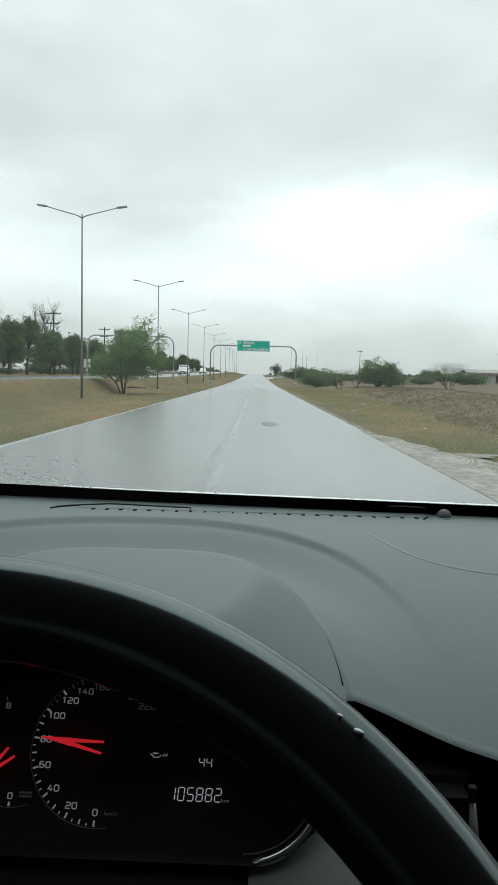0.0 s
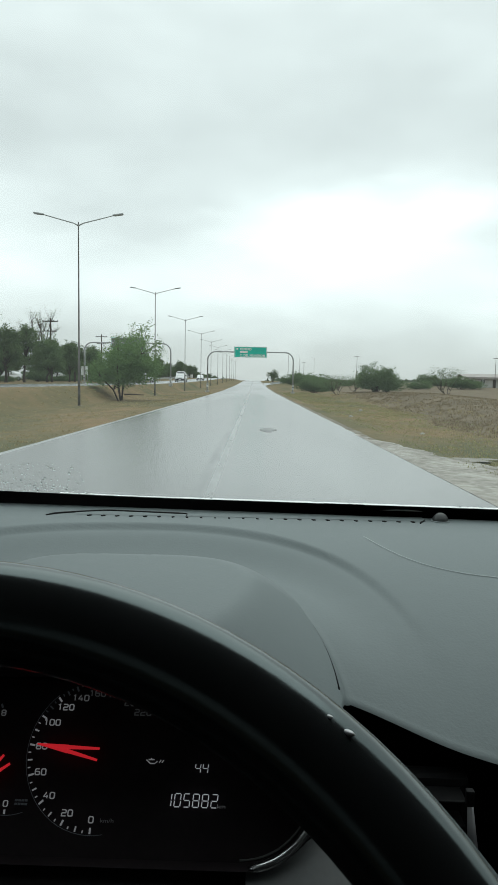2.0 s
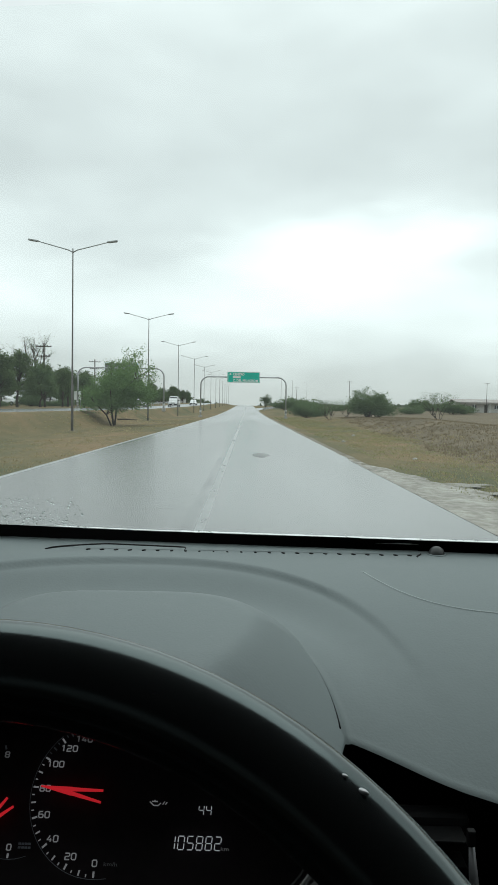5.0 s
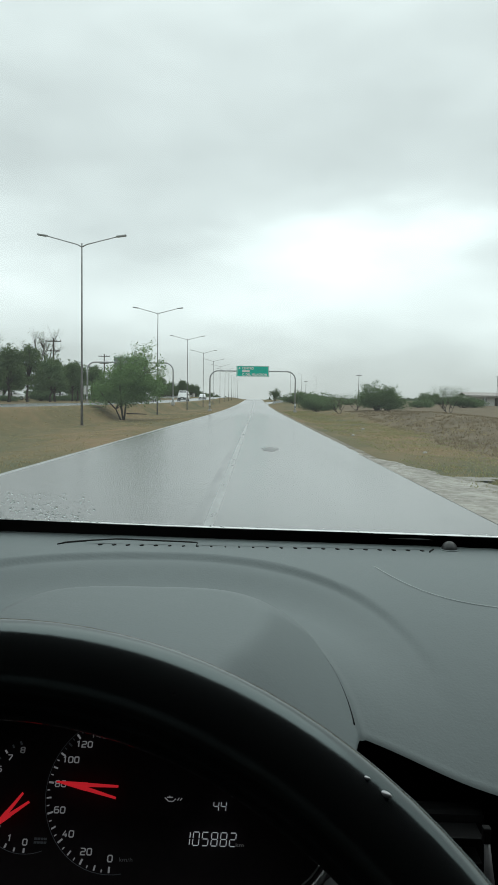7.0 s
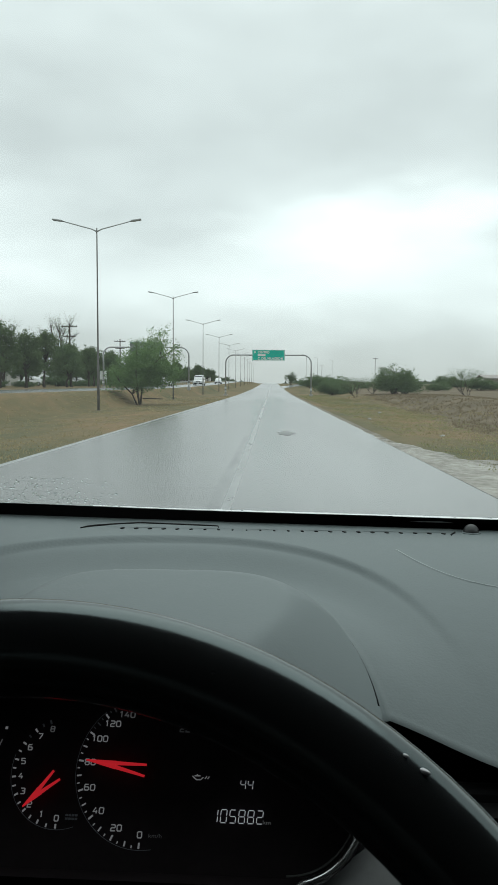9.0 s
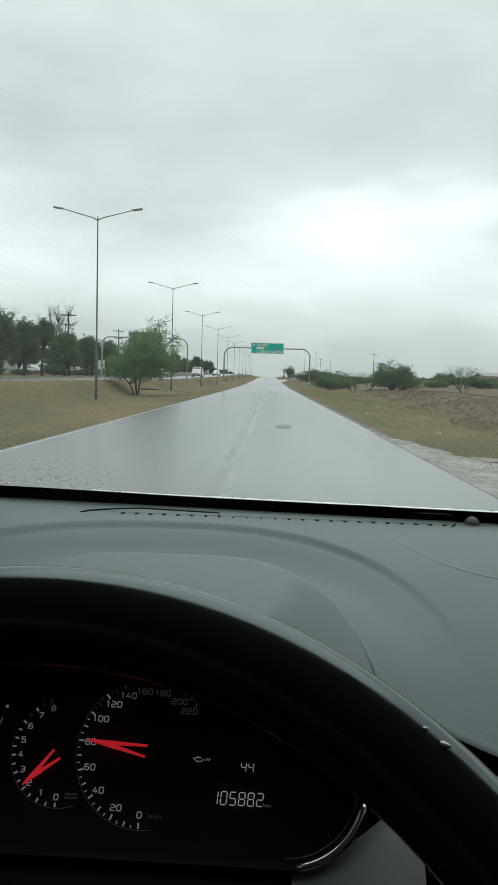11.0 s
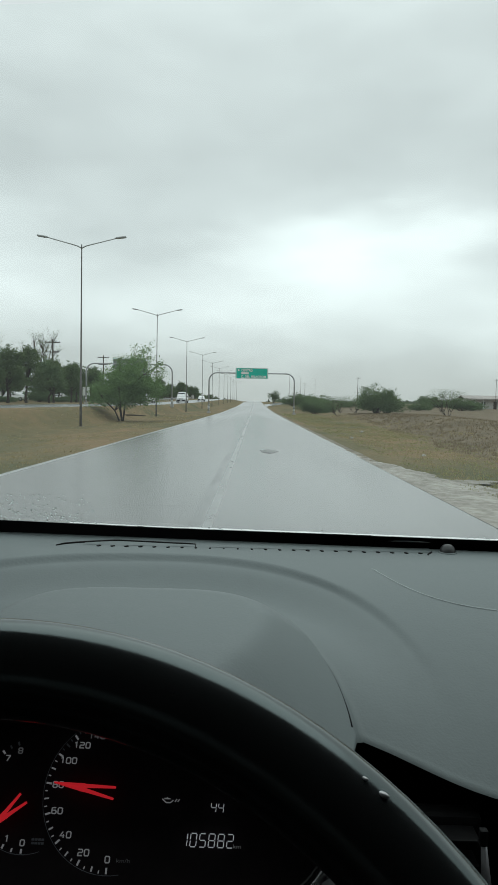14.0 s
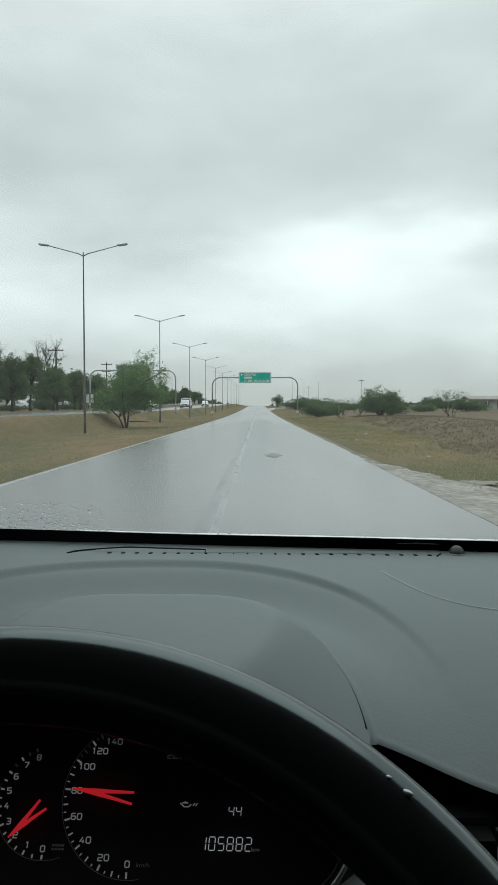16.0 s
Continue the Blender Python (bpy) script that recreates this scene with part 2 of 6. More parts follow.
M_ROAD = material("wet_asphalt", (0.106, 0.106, 0.105), (0.124, 0.123, 0.121), 0.21, scale=0.30, stretch=(1.0, 0.08, 1.0), rough_to=0.27, fine_share=0.08, spec=0.7)
M_JOINT = material("wet_tar_joint", (0.078, 0.079, 0.080), (0.110, 0.110, 0.110), 0.20, scale=0.8, stretch=(1.0, 0.1, 1.0), rough_to=0.28, spec=0.6)
M_PATCH = material("rough_dark_asphalt", (0.058, 0.058, 0.057), (0.090, 0.089, 0.088), 0.42, scale=2, rough_to=0.30, spec=0.5)
M_GRAVEL = material("pale_wet_gravel", (0.095, 0.078, 0.054), (0.30, 0.27, 0.22), 0.6, scale=0.8, stretch=(1.0, 0.8, 1.0), rough_to=0.35, bump=0.6, bump_scale=30, spec=0.4)
M_LINE = material("worn_road_paint", (0.125, 0.126, 0.125), (0.40, 0.41, 0.41), 0.25, scale=0.7, stretch=(1.0, 0.3, 1.0), rough_to=0.45, bump=0.1, bump_scale=80)
M_SOIL = material("dry_grass_ground", (0.098, 0.100, 0.050), (0.235, 0.156, 0.086), 0.95, mid=(0.160, 0.128, 0.066), fine_share=0.25, scale=0.26, stretch=(1.0, 0.45, 1.0), bump=0.5, bump_scale=9, spec=0.1)


def brown_field(m):
    """Beyond the mown verge the ground turns to darker brown grass, along an uneven line that draws away from the road."""
    n, l = m.node_tree.nodes, m.node_tree.links
    p = n["Principled BSDF"]
    was = p.inputs["Base Color"].links[0].from_socket
    tc, sep, wave = n.new("ShaderNodeTexCoord"), n.new("ShaderNodeSeparateXYZ"), n.new("ShaderNodeTexNoise")
    wave.inputs["Scale"].default_value, wave.inputs["Detail"].default_value = 0.35, 5.0
    l.new(tc.outputs["Object"], sep.inputs[0])
    l.new(tc.outputs["Object"], wave.inputs["Vector"])

    def sums(a, k, b):
        q = n.new("ShaderNodeMath")
        q.operation, q.inputs[1].default_value = "MULTIPLY_ADD", k
        l.new(a, q.inputs[0])
        if isinstance(b, float):
            q.inputs[2].default_value = b
        else:
            l.new(b, q.inputs[2])
        return q.outputs[0]
    edge = sums(wave.outputs["Fac"], 3.0, sums(sep.outputs["Y"], -0.07, sums(sep.outputs["X"], 1.0, -5.6)))
    mr, mix = n.new("ShaderNodeMapRange"), n.new("ShaderNodeMix")
    mr.interpolation_type = "SMOOTHSTEP"
    mr.inputs["From Min"].default_value, mr.inputs["From Max"].default_value = -0.3, 1.6
    mix.data_type = "RGBA"
    field = n.new("ShaderNodeValToRGB")
    field.color_ramp.elements[0].position, field.color_ramp.elements[1].position = 0.35, 0.65
    field.color_ramp.elements[0].color, field.color_ramp.elements[1].color = (0.130, 0.103, 0.068, 1), (0.185, 0.145, 0.096, 1)
    l.new(wave.outputs["Fac"], field.inputs["Fac"])
    l.new(edge, mr.inputs["Value"])
    l.new(mr.outputs[0], mix.inputs["Factor"])
    l.new(was, mix.inputs["A"])
    l.new(field.outputs["Color"], mix.inputs["B"])
    l.new(mix.outputs["Result"], p.inputs["Base Color"])


brown_field(M_SOIL)
M_MUD = material("wet_gravel", (0.120, 0.098, 0.064), (0.220, 0.190, 0.140), 0.85, scale=1.1, rough_to=0.6, bump=0.6, bump_scale=25, spec=0.25)
M_PUDDLE = material("puddle_water", (0.13, 0.113, 0.085), (0.21, 0.186, 0.145), 0.7, scale=3.0, rough_to=0.45, spec=0.5)
M_GRASS = material("dry_grass", (0.30, 0.245, 0.130), (0.42, 0.335, 0.185), 0.9, scale=2.0, per="island", spec=0.1)
M_BANKGRASS = material("brown_bank_grass", (0.215, 0.170, 0.112), (0.285, 0.226, 0.150), 0.9, scale=1.2, per="island", spec=0.1)
M_GREENGRASS = material("green_grass", (0.24, 0.240, 0.110), (0.34, 0.315, 0.155), 0.9, scale=1.5, per="island", spec=0.1)
M_BARK = material("bark", (0.045, 0.037, 0.03), (0.08, 0.066, 0.053), 0.95, scale=3, stretch=(1, 1, 0.25), bump=0.6, bump_scale=18, spec=0.1)
M_LEAF = material("dull_green_leaf", (0.070, 0.112, 0.050), (0.125, 0.170, 0.076), 0.7, scale=0.6, per="island", spec=0.2)
M_LEAF_B = material("bright_bush_leaf", (0.085, 0.145, 0.064), (0.140, 0.205, 0.092), 0.7, scale=0.6, per="island", spec=0.2)
M_LEAF_C = material("fresh_green_leaf", (0.098, 0.180, 0.062), (0.165, 0.265, 0.100), 0.65, scale=0.6, per="island", spec=0.2)
leafy(M_LEAF_C, (0.17, 0.27, 0.09))
leafy(M_LEAF, (0.12, 0.18, 0.07))
leafy(M_LEAF_B, (0.13, 0.18, 0.08))
leafy(M_GRASS, (0.40, 0.33, 0.18))
leafy(M_BANKGRASS, (0.26, 0.20, 0.12))
leafy(M_GREENGRASS, (0.34, 0.33, 0.15))
M_STEEL = material("galvanised_steel", (0.30, 0.31, 0.31), (0.42, 0.43, 0.43), 0.45, 0.6, scale=2.0, bump=0.1, bump_scale=60)
M_POLE = material("weathered_pole_steel", (0.075, 0.068, 0.06), (0.15, 0.145, 0.14), 0.6, 0.3, scale=1.5, bump=0.1, bump_scale=60)
M_SIGN = material("green_sign_sheet", (0.0, 0.42, 0.32), (0.0, 0.50, 0.38), 0.75, scale=0.8, spec=0.12)
M_SIGNBACK = material("sign_back_sheet", (0.20, 0.21, 0.21), (0.26, 0.27, 0.27), 0.5, 0.3, scale=1.0)
M_SIGNWHITE = material("white_sign_sheet", (0.70, 0.72, 0.71), (0.78, 0.80, 0.79), 0.4, scale=2)
M_RENDER = material("pale_render", (0.44, 0.43, 0.40), (0.56, 0.55, 0.52), 0.9, scale=0.8, bump=0.2, bump_scale=30)
M_ROOF = material("faded_roof_sheet", (0.30, 0.27, 0.25), (0.42, 0.38, 0.36), 0.7, scale=0.6, bump=0.1, bump_scale=20)
M_CONCRETE = material("concrete", (0.30, 0.29, 0.27), (0.42, 0.41, 0.38), 0.9, scale=2, bump=0.4, bump_scale=40)
M_FAR = material("far_scrub", (0.05, 0.07, 0.045), (0.09, 0.10, 0.065), 0.95, scale=0.05, per="island", spec=0.05)


# ---------------------------------------------------------------- mesh helpers
def mesh_of(bm, name, mat, smooth=True):
    me = bpy.data.meshes.new(name)
    bm.to_mesh(me)
    bm.free()
    if mat:
        me.materials.append(mat)
    if smooth:
        for f in me.polygons:
            f.use_smooth = True
    return me


def part(name, bm, mat, parent=None, label="", smooth=True):
    ob = new(name, mesh_of(bm, name, mat, smooth))
    if parent:
        ob.parent = parent
    if label:
        tagged(ob, label)
    return ob


def raw(name, verts, faces, mat, parent=None, smooth=False):
    me = bpy.data.meshes.new(name)
    me.from_pydata([tuple(map(float, v)) for v in verts], [], faces)
    me.materials.append(mat)
    if smooth:
        me.polygons.foreach_set("use_smooth", [True] * len(me.polygons))
    me.update()
    ob = new(name, me)
    if parent:
        ob.parent = parent
    return ob


def box(bm, cx, cy, cz, sx, sy, sz, bevel=0.0, m=None):
    geo = bmesh.ops.create_cube(bm, size=1.0, matrix=(m or Matrix()) @ Matrix.Translation((cx, cy, cz)) @ Matrix.Diagonal((sx, sy, sz, 1)))
    if bevel:
        edges = list({e for v in geo["verts"] for e in v.link_edges})
        bmesh.ops.bevel(bm, geom=edges, offset=bevel, segments=2, affect="EDGES", profile=0.6)
    return bm


def boxes(*rows, bevel=0.0):
    bm = bmesh.new()
    for r in rows:
        box(bm, *r, bevel=bevel)
    return bm


def tube(bm, pts, radii, seg=8, cap=True):
    """A round tube through the points, with a radius for each."""
    pts = [Vector(p) for p in pts]
    if isinstance(radii, (int, float)):
        radii = [radii] * len(pts)
    rings, side = [], None
    for i, p in enumerate(pts):
        d = (pts[min(i + 1, len(pts) - 1)] - pts[max(i - 1, 0)]).normalized()
        if side is None:
            side = d.orthogonal().normalized()
        side = (side - d * side.dot(d)).normalized()
        up = d.cross(side)
        rings.append([bm.verts.new(p + radii[i] * (math.cos(2 * math.pi * k / seg) * side + math.sin(2 * math.pi * k / seg) * up)) for k in range(seg)])
    for a, b in zip(rings, rings[1:]):
        for k in range(seg):
            bm.faces.new((a[k], a[(k + 1) % seg], b[(k + 1) % seg], b[k]))
    if cap:
        bm.faces.new(rings[0][::-1])
        bm.faces.new(rings[-1])
    return bm


def grid_sheet(bm, rows):
    """Joins rows of points into one sheet."""
    made = [[bm.verts.new(p) for p in row] for row in rows]
    for a, b in zip(made, made[1:]):
        for k in range(len(a) - 1):
            bm.faces.new((a[k], a[k + 1], b[k + 1], b[k]))
    return made


def empty(name, m=None):
    ob = new(name)
    ob.empty_display_size = 0.2
    if m is not None:
        ob.matrix_basis = m
    return ob


def smooth01(a, b, v):
    t = min(1.0, max(0.0, (v - a) / (b - a)))
    return t * t * (3 - 2 * t)

# ---------------------------------------------------------------- the ground and the roads
KNOTS = [(-1000, 0.3), (-60, 0.1), (0, 0.0), (30, 0.0), (67, 0.04), (96, 0.12), (150, 0.50), (200, 1.0), (250, 1.6), (300, 2.1),
         (350, 2.45), (420, 2.65), (900, 2.8), (5000, 2.9)]


def along(y):
    """The road's height along its way: a slight sag and then a low crest."""
    y = min(max(y, KNOTS[0][0]), KNOTS[-1][0] - 1e-3)
    for i in range(len(KNOTS) - 1):
        (y0, z0), (y1, z1) = KNOTS[i], KNOTS[i + 1]
        if y0 <= y < y1:
            def slope(j):
                a, b = KNOTS[max(j - 1, 0)], KNOTS[min(j + 1, len(KNOTS) - 1)]
                return (b[1] - a[1]) / (b[0] - a[0])
            h, t = y1 - y0, (y - y0) / (y1 - y0)
            return ((1 + 2 * t) * (1 - t) ** 2 * z0 + t * (1 - t) ** 2 * h * slope(i)
                    + t * t * (3 - 2 * t) * z1 + t * t * (t - 1) * h * slope(i + 1))
    return KNOTS[-1][1]


ROAD_L, ROAD_R = -4.22, 2.62
FAR_L, FAR_R = -20.3, -12.0          # the other carriageway
RISE = 0.80                          # by which it lies higher


def ground_z(x, y):
    z = along(y)
    near = math.exp(-(max(0, y - 300) / 500) ** 2)
    if x < ROAD_L:
        z += 0.03 * smooth01(0.0, 0.3, ROAD_L - x)
        z += -0.20 * smooth01(-ROAD_L, 8.0, -x) * (1 - smooth01(9.5, 11.6, -x))
        z += RISE * smooth01(9.5, 11.6, -x) * near
    if x > ROAD_R:
        z += -0.05 * smooth01(ROAD_R, 4.0, x) * near
        bank = smooth01(7.2, 10.5, x) * (1 - 0.45 * smooth01(13, 20, x))
        z += bank * 0.75 * (0.75 + 0.5 * noise.noise((x * 0.15, y * 0.07, 3.0))) * (1 - smooth01(60, 110, y)) * smooth01(-5, 6, y)
        z += 0.25 * smooth01(20, 60, x) * near
    if ROAD_L - 0.02 <= x <= ROAD_R + 0.02 or FAR_L <= x <= FAR_R:
        return z
    off = min(abs(x - ROAD_L), abs(x - ROAD_R), abs(x - FAR_L), abs(x - FAR_R))
    z += min(1.0, off / 1.5) * (0.03 * noise.noise((x * 0.5, y * 0.25, 0.0)) + 0.015 * noise.noise((x * 2.1, y * 1.4, 7.0)))
    return z


def spaced(stops):
    out = []
    for (a, b, n) in stops:
        out += [a + (b - a) * i / n for i in range(n)]
    return out + [stops[-1][1]]


GX = spaced([(-4000, -300, 8), (-300, -60, 12), (-60, -21, 13), (-21, FAR_L, 1), (FAR_L, FAR_R, 4), (FAR_R, ROAD_L, 20), (ROAD_L, ROAD_R, 4),
             (ROAD_R, 14, 26), (14, 60, 16), (60, 300, 10), (300, 4000, 8)])
GY = spaced([(-600, -40, 14), (-40, 0, 12), (0, 60, 90), (60, 160, 50), (160, 420, 40), (420, 1200, 14), (1200, 4800, 10)])


def build_ground():
    def low(x, y):
        under = ROAD_L + 0.01 < x < ROAD_R - 0.01 or FAR_L + 0.01 < x < FAR_R - 0.01
        return ground_z(x, y) - (0.06 if under else 0.0)
    verts = [(x, y, low(x, y)) for y in GY for x in GX]
    w = len(GX)
    faces = [(j * w + i, j * w + i + 1, (j + 1) * w + i + 1, (j + 1) * w + i) for j in range(len(GY) - 1) for i in range(w - 1)]
    ob = raw("ground", verts, faces, M_SOIL, smooth=True)
    tagged(ob, "yellowish dry grass and bare soil beside a wet highway", "ground", kind="structure")


def strip(name, x0, x1, ys, lift, mat, label, category, ragged=0.0, base=ground_z, cols=2, drop=0.0):
    verts, faces = [], []
    w = cols + 1
    for j, y in enumerate(ys):
        for i in range(w):
            x = x0 + (x1 - x0) * i / cols
            if ragged and i == cols:
                x += ragged * noise.noise((y * 0.6, x0, 5.0)) + 0.5 * ragged * noise.noise((y * 2.3, x0, 9.0)) + 0.3 * ragged * noise.noise((y * 6.1, x0, 2.0))
            verts.append((x, y, base(x, y) + lift - (drop if i == cols else 0.0)))
    for j in range(len(ys) - 1):
        for i in range(cols):
            faces.append((j * w + i, j * w + i + 1, (j + 1) * w + i + 1, (j + 1) * w + i))
    return tagged(raw(name, verts, faces, mat, smooth=True), label, category, kind="structure")


RY = spaced([(-400, -20, 20), (-20, 60, 160), (60, 420, 180), (420, 1500, 30), (1500, 4500, 8)])
build_ground()


def road_z(x, y):
    return along(y)


def far_road_z(x, y):
    return along(y) + RISE * math.exp(-(max(0, y - 300) / 500) ** 2)


strip("road", ROAD_L, ROAD_R, RY, 0.012, M_ROAD, "wet grey asphalt carriageway with two worn lanes", "road", 0.05, road_z, 3)
strip("road_opposite", FAR_L, FAR_R, RY, 0.012, M_ROAD, "wet asphalt carriageway of the opposite direction", "road", 0.10, far_road_z, 3)
strip("road_shoulder", 2.5, 2.98, spaced([(-40, 4, 40), (4, 44, 260), (44, 120, 160), (120, 430, 120)]), 0.010, M_MUD, "wet gravel and mud verge along the asphalt edge", "verge", 0.60,
      lambda x, y: max(ground_z(x, y), along(y) - 0.05), 3, 0.05)
GVY = spaced([(-9, 3, 50), (3, 17.5, 110)])
verts, faces = [], []
for y in GVY:
    x1 = 2.75 + 1.45 * smooth01(17.0, 10.0, y) * smooth01(-9.0, -4.0, y) + 0.50 * noise.noise((0, y * 0.9, 1.0)) + 0.22 * noise.noise((0, y * 3.1, 2.0))
    verts += [(x, y, max(ground_z(x, y), along(y) - 0.05) + h) for x, h in ((2.56, 0.015), (2.56 + (x1 - 2.56) * 0.5, 0.024), (2.56 + (x1 - 2.56) * 0.85, 0.020), (x1, -0.04))]
faces = [(4 * j + i, 4 * j + i + 1, 4 * j + i + 5, 4 * j + i + 4) for j in range(len(GVY) - 1) for i in range(3)]
tagged(raw("gravel_verge", verts, faces, M_GRAVEL, smooth=True), "pale wet gravel spread over the verge", "verge", kind="structure")
strip("road_edge_line", -4.20, -4.09, [y for y in RY if y < 700], 0.0165, M_LINE, "worn white edge line on wet asphalt", "road marking", base=road_z, cols=4, drop=0.006)
strip("lane_line", -0.50, -0.40, [y for y in RY if y < 330], 0.0165, M_LINE, "worn white lane line on wet asphalt", "road marking", base=road_z, cols=4, drop=0.006)
strip("road_joint_line", -0.66, -0.505, [y for y in RY if y < 420], 0.0145, M_JOINT, "dark paving joint between the two lanes", "road joint", base=road_z, cols=4, drop=0.004)


def slip_right(y):
    """The right edge of the road that branches off to the right."""
    return ROAD_R + 0.0011 * max(0.0, y - 150.0) ** 2


def slip_left(y):
    return max(ROAD_R - 0.04, slip_right(y) - 4.6)


SY = spaced([(152, 232, 60), (232, 320, 50)])
verts = [(slip_left(y) + (slip_right(y) - slip_left(y)) * k / 3, y, along(y) + 0.034 - (0.05 if k in (0, 3) else 0.0)) for y in SY for k in range(4)]
faces = [(4 * j + i, 4 * j + i + 1, 4 * j + i + 5, 4 * j + i + 4) for j in range(len(SY) - 1) for i in range(3)]
tagged(raw("road_slip", verts, faces, M_ROAD, smooth=True), "wet asphalt slip road branching off beside a small island", "road", kind="structure")
patch = [(0.40 + 0.22 * math.cos(a) * (1 + 0.15 * math.sin(3 * a) + 0.22 * math.sin(5 * a + 2)), 18.6 + 0.75 * math.sin(a) * (1 + 0.12 * math.sin(4 * a + 1)), along(18.6) + 0.0165) for a in [6.2832 * k / 24 for k in range(24)]]
tagged(raw("road_patch", [(0.40, 18.6, along(18.6) + 0.0175)] + patch, [(0, 1 + k, 1 + (k + 1) % 24) for k in range(24)], M_PATCH), "dark worn patch on wet asphalt", "road patch", kind="structure")


def puddle(x, y, rx, ry, seed):
    rnd = random.Random(seed)
    n = 44
    ring = []
    for k in range(n):
        a = 2 * math.pi * k / n
        r = 1 + 0.20 * math.sin(3 * a + seed) + 0.16 * math.sin(5 * a + 2 * seed) + 0.12 * math.sin(11 * a + seed) + 0.05 * rnd.uniform(-1, 1)
        ring.append((x + rx * r * math.cos(a) + 0.05 * noise.noise((3 * a, y, 4.0)), y + ry * r * math.sin(a)))
    z = along(y) - 0.018
    verts = [(x, y, z)] + [(px, py, z) for px, py in ring]
    ob = raw("puddle", verts, [(0, 1 + k, 1 + (k + 1) % n) for k in range(n)], M_PUDDLE)
    tagged(ob, "shallow brown rain puddle on the gravel verge", "puddle", "puddles on the verge", "structure")


for i, row in enumerate([(3.75, 12.2, 0.50, 0.34), (4.0, 11.0, 0.40, 0.22), (3.45, 9.9, 0.34, 0.4), (2.86, 18.0, 0.10, 1.0), (2.84, 21.5, 0.07, 0.9), (2.90, 27.0, 0.10, 1.3)]):
    puddle(*row, i)


def grass(name, area, count, seed, size, label, mat=None):
    """Loose tufts of thin blades, thicker in patches."""
    rnd = random.Random(seed)
    verts, faces = [], []
    x0, x1, y0, y1 = area
    while len(faces) < count:
        y = y0 + (y1 - y0) * rnd.random() ** 1.6
        x = rnd.uniform(x0, x1)
        if seed == 3 and x < 4.6 + 0.07 * y + 0.6 * noise.noise((y * 0.2, 0, 3)):
            continue
        if noise.noise((x * 0.35, y * 0.18, seed)) + 0.25 < rnd.uniform(-0.3, 0.8):
            continue
        z = ground_z(x, y)
        for _ in range(7):
            bx, by = x + rnd.gauss(0, 0.07), y + rnd.gauss(0, 0.07)
            h, a = size * rnd.uniform(0.4, 1.2), rnd.uniform(0, 6.28)
            lx, ly = rnd.gauss(0, 0.4) * h, rnd.gauss(0, 0.4) * h
            w = 0.012 + 0.0004 * y
            n = len(verts)
            verts += [(bx - w * math.cos(a), by - w * math.sin(a), z - 0.02), (bx + w * math.cos(a), by + w * math.sin(a), z - 0.02),
                      (bx + lx, by + ly, z + h)]
            faces.append((n, n + 1, n + 2))
    tagged(raw(name, verts, faces, mat or M_GRASS), label, "grass", kind="stuff")


grass("median_grass", (-11.5, ROAD_L - 0.05, 7, 80), 16000, 1, 0.035, "short dry yellow-green grass on the median")
grass("verge_grass", (3.6, 9, 9, 80), 15000, 2, 0.045, "dry tufted grass on the bank by the verge")
grass("bank_grass", (5.4, 19, 12, 80), 42000, 3, 0.09, "taller brown grass on the slope of the bank", M_BANKGRASS)
grass("green_grass", (3.4, 7.5, 10, 95), 16000, 4, 0.05, "patches of green grass between gravel and bank", M_GREENGRASS)


# ---------------------------------------------------------------- trees and bushes
def foliage(rnd, centres, spread, count, size, droop=0.0):
    verts, faces = [], []
    for _ in range(count):
        c = rnd.choice(centres)
        s = spread * rnd.uniform(0.6, 1.2)
        p = Vector(c) + Vector((rnd.gauss(0, s), rnd.gauss(0, s), rnd.gauss(0, s * 0.7)))
        a = Vector((rnd.gauss(0, 1), rnd.gauss(0, 1), rnd.gauss(0, 0.6) - droop)).normalized()
        b = a.cross(Vector((rnd.gauss(0, 1), rnd.gauss(0, 1), rnd.gauss(0, 1)))).normalized()
        k = size * rnd.uniform(0.5, 1.3)
        n = len(verts)
        verts += [p - a * k, p + b * k * 0.38, p + a * k, p - b * k * 0.38]
        faces.append((n, n + 1, n + 2, n + 3))
    return verts, faces


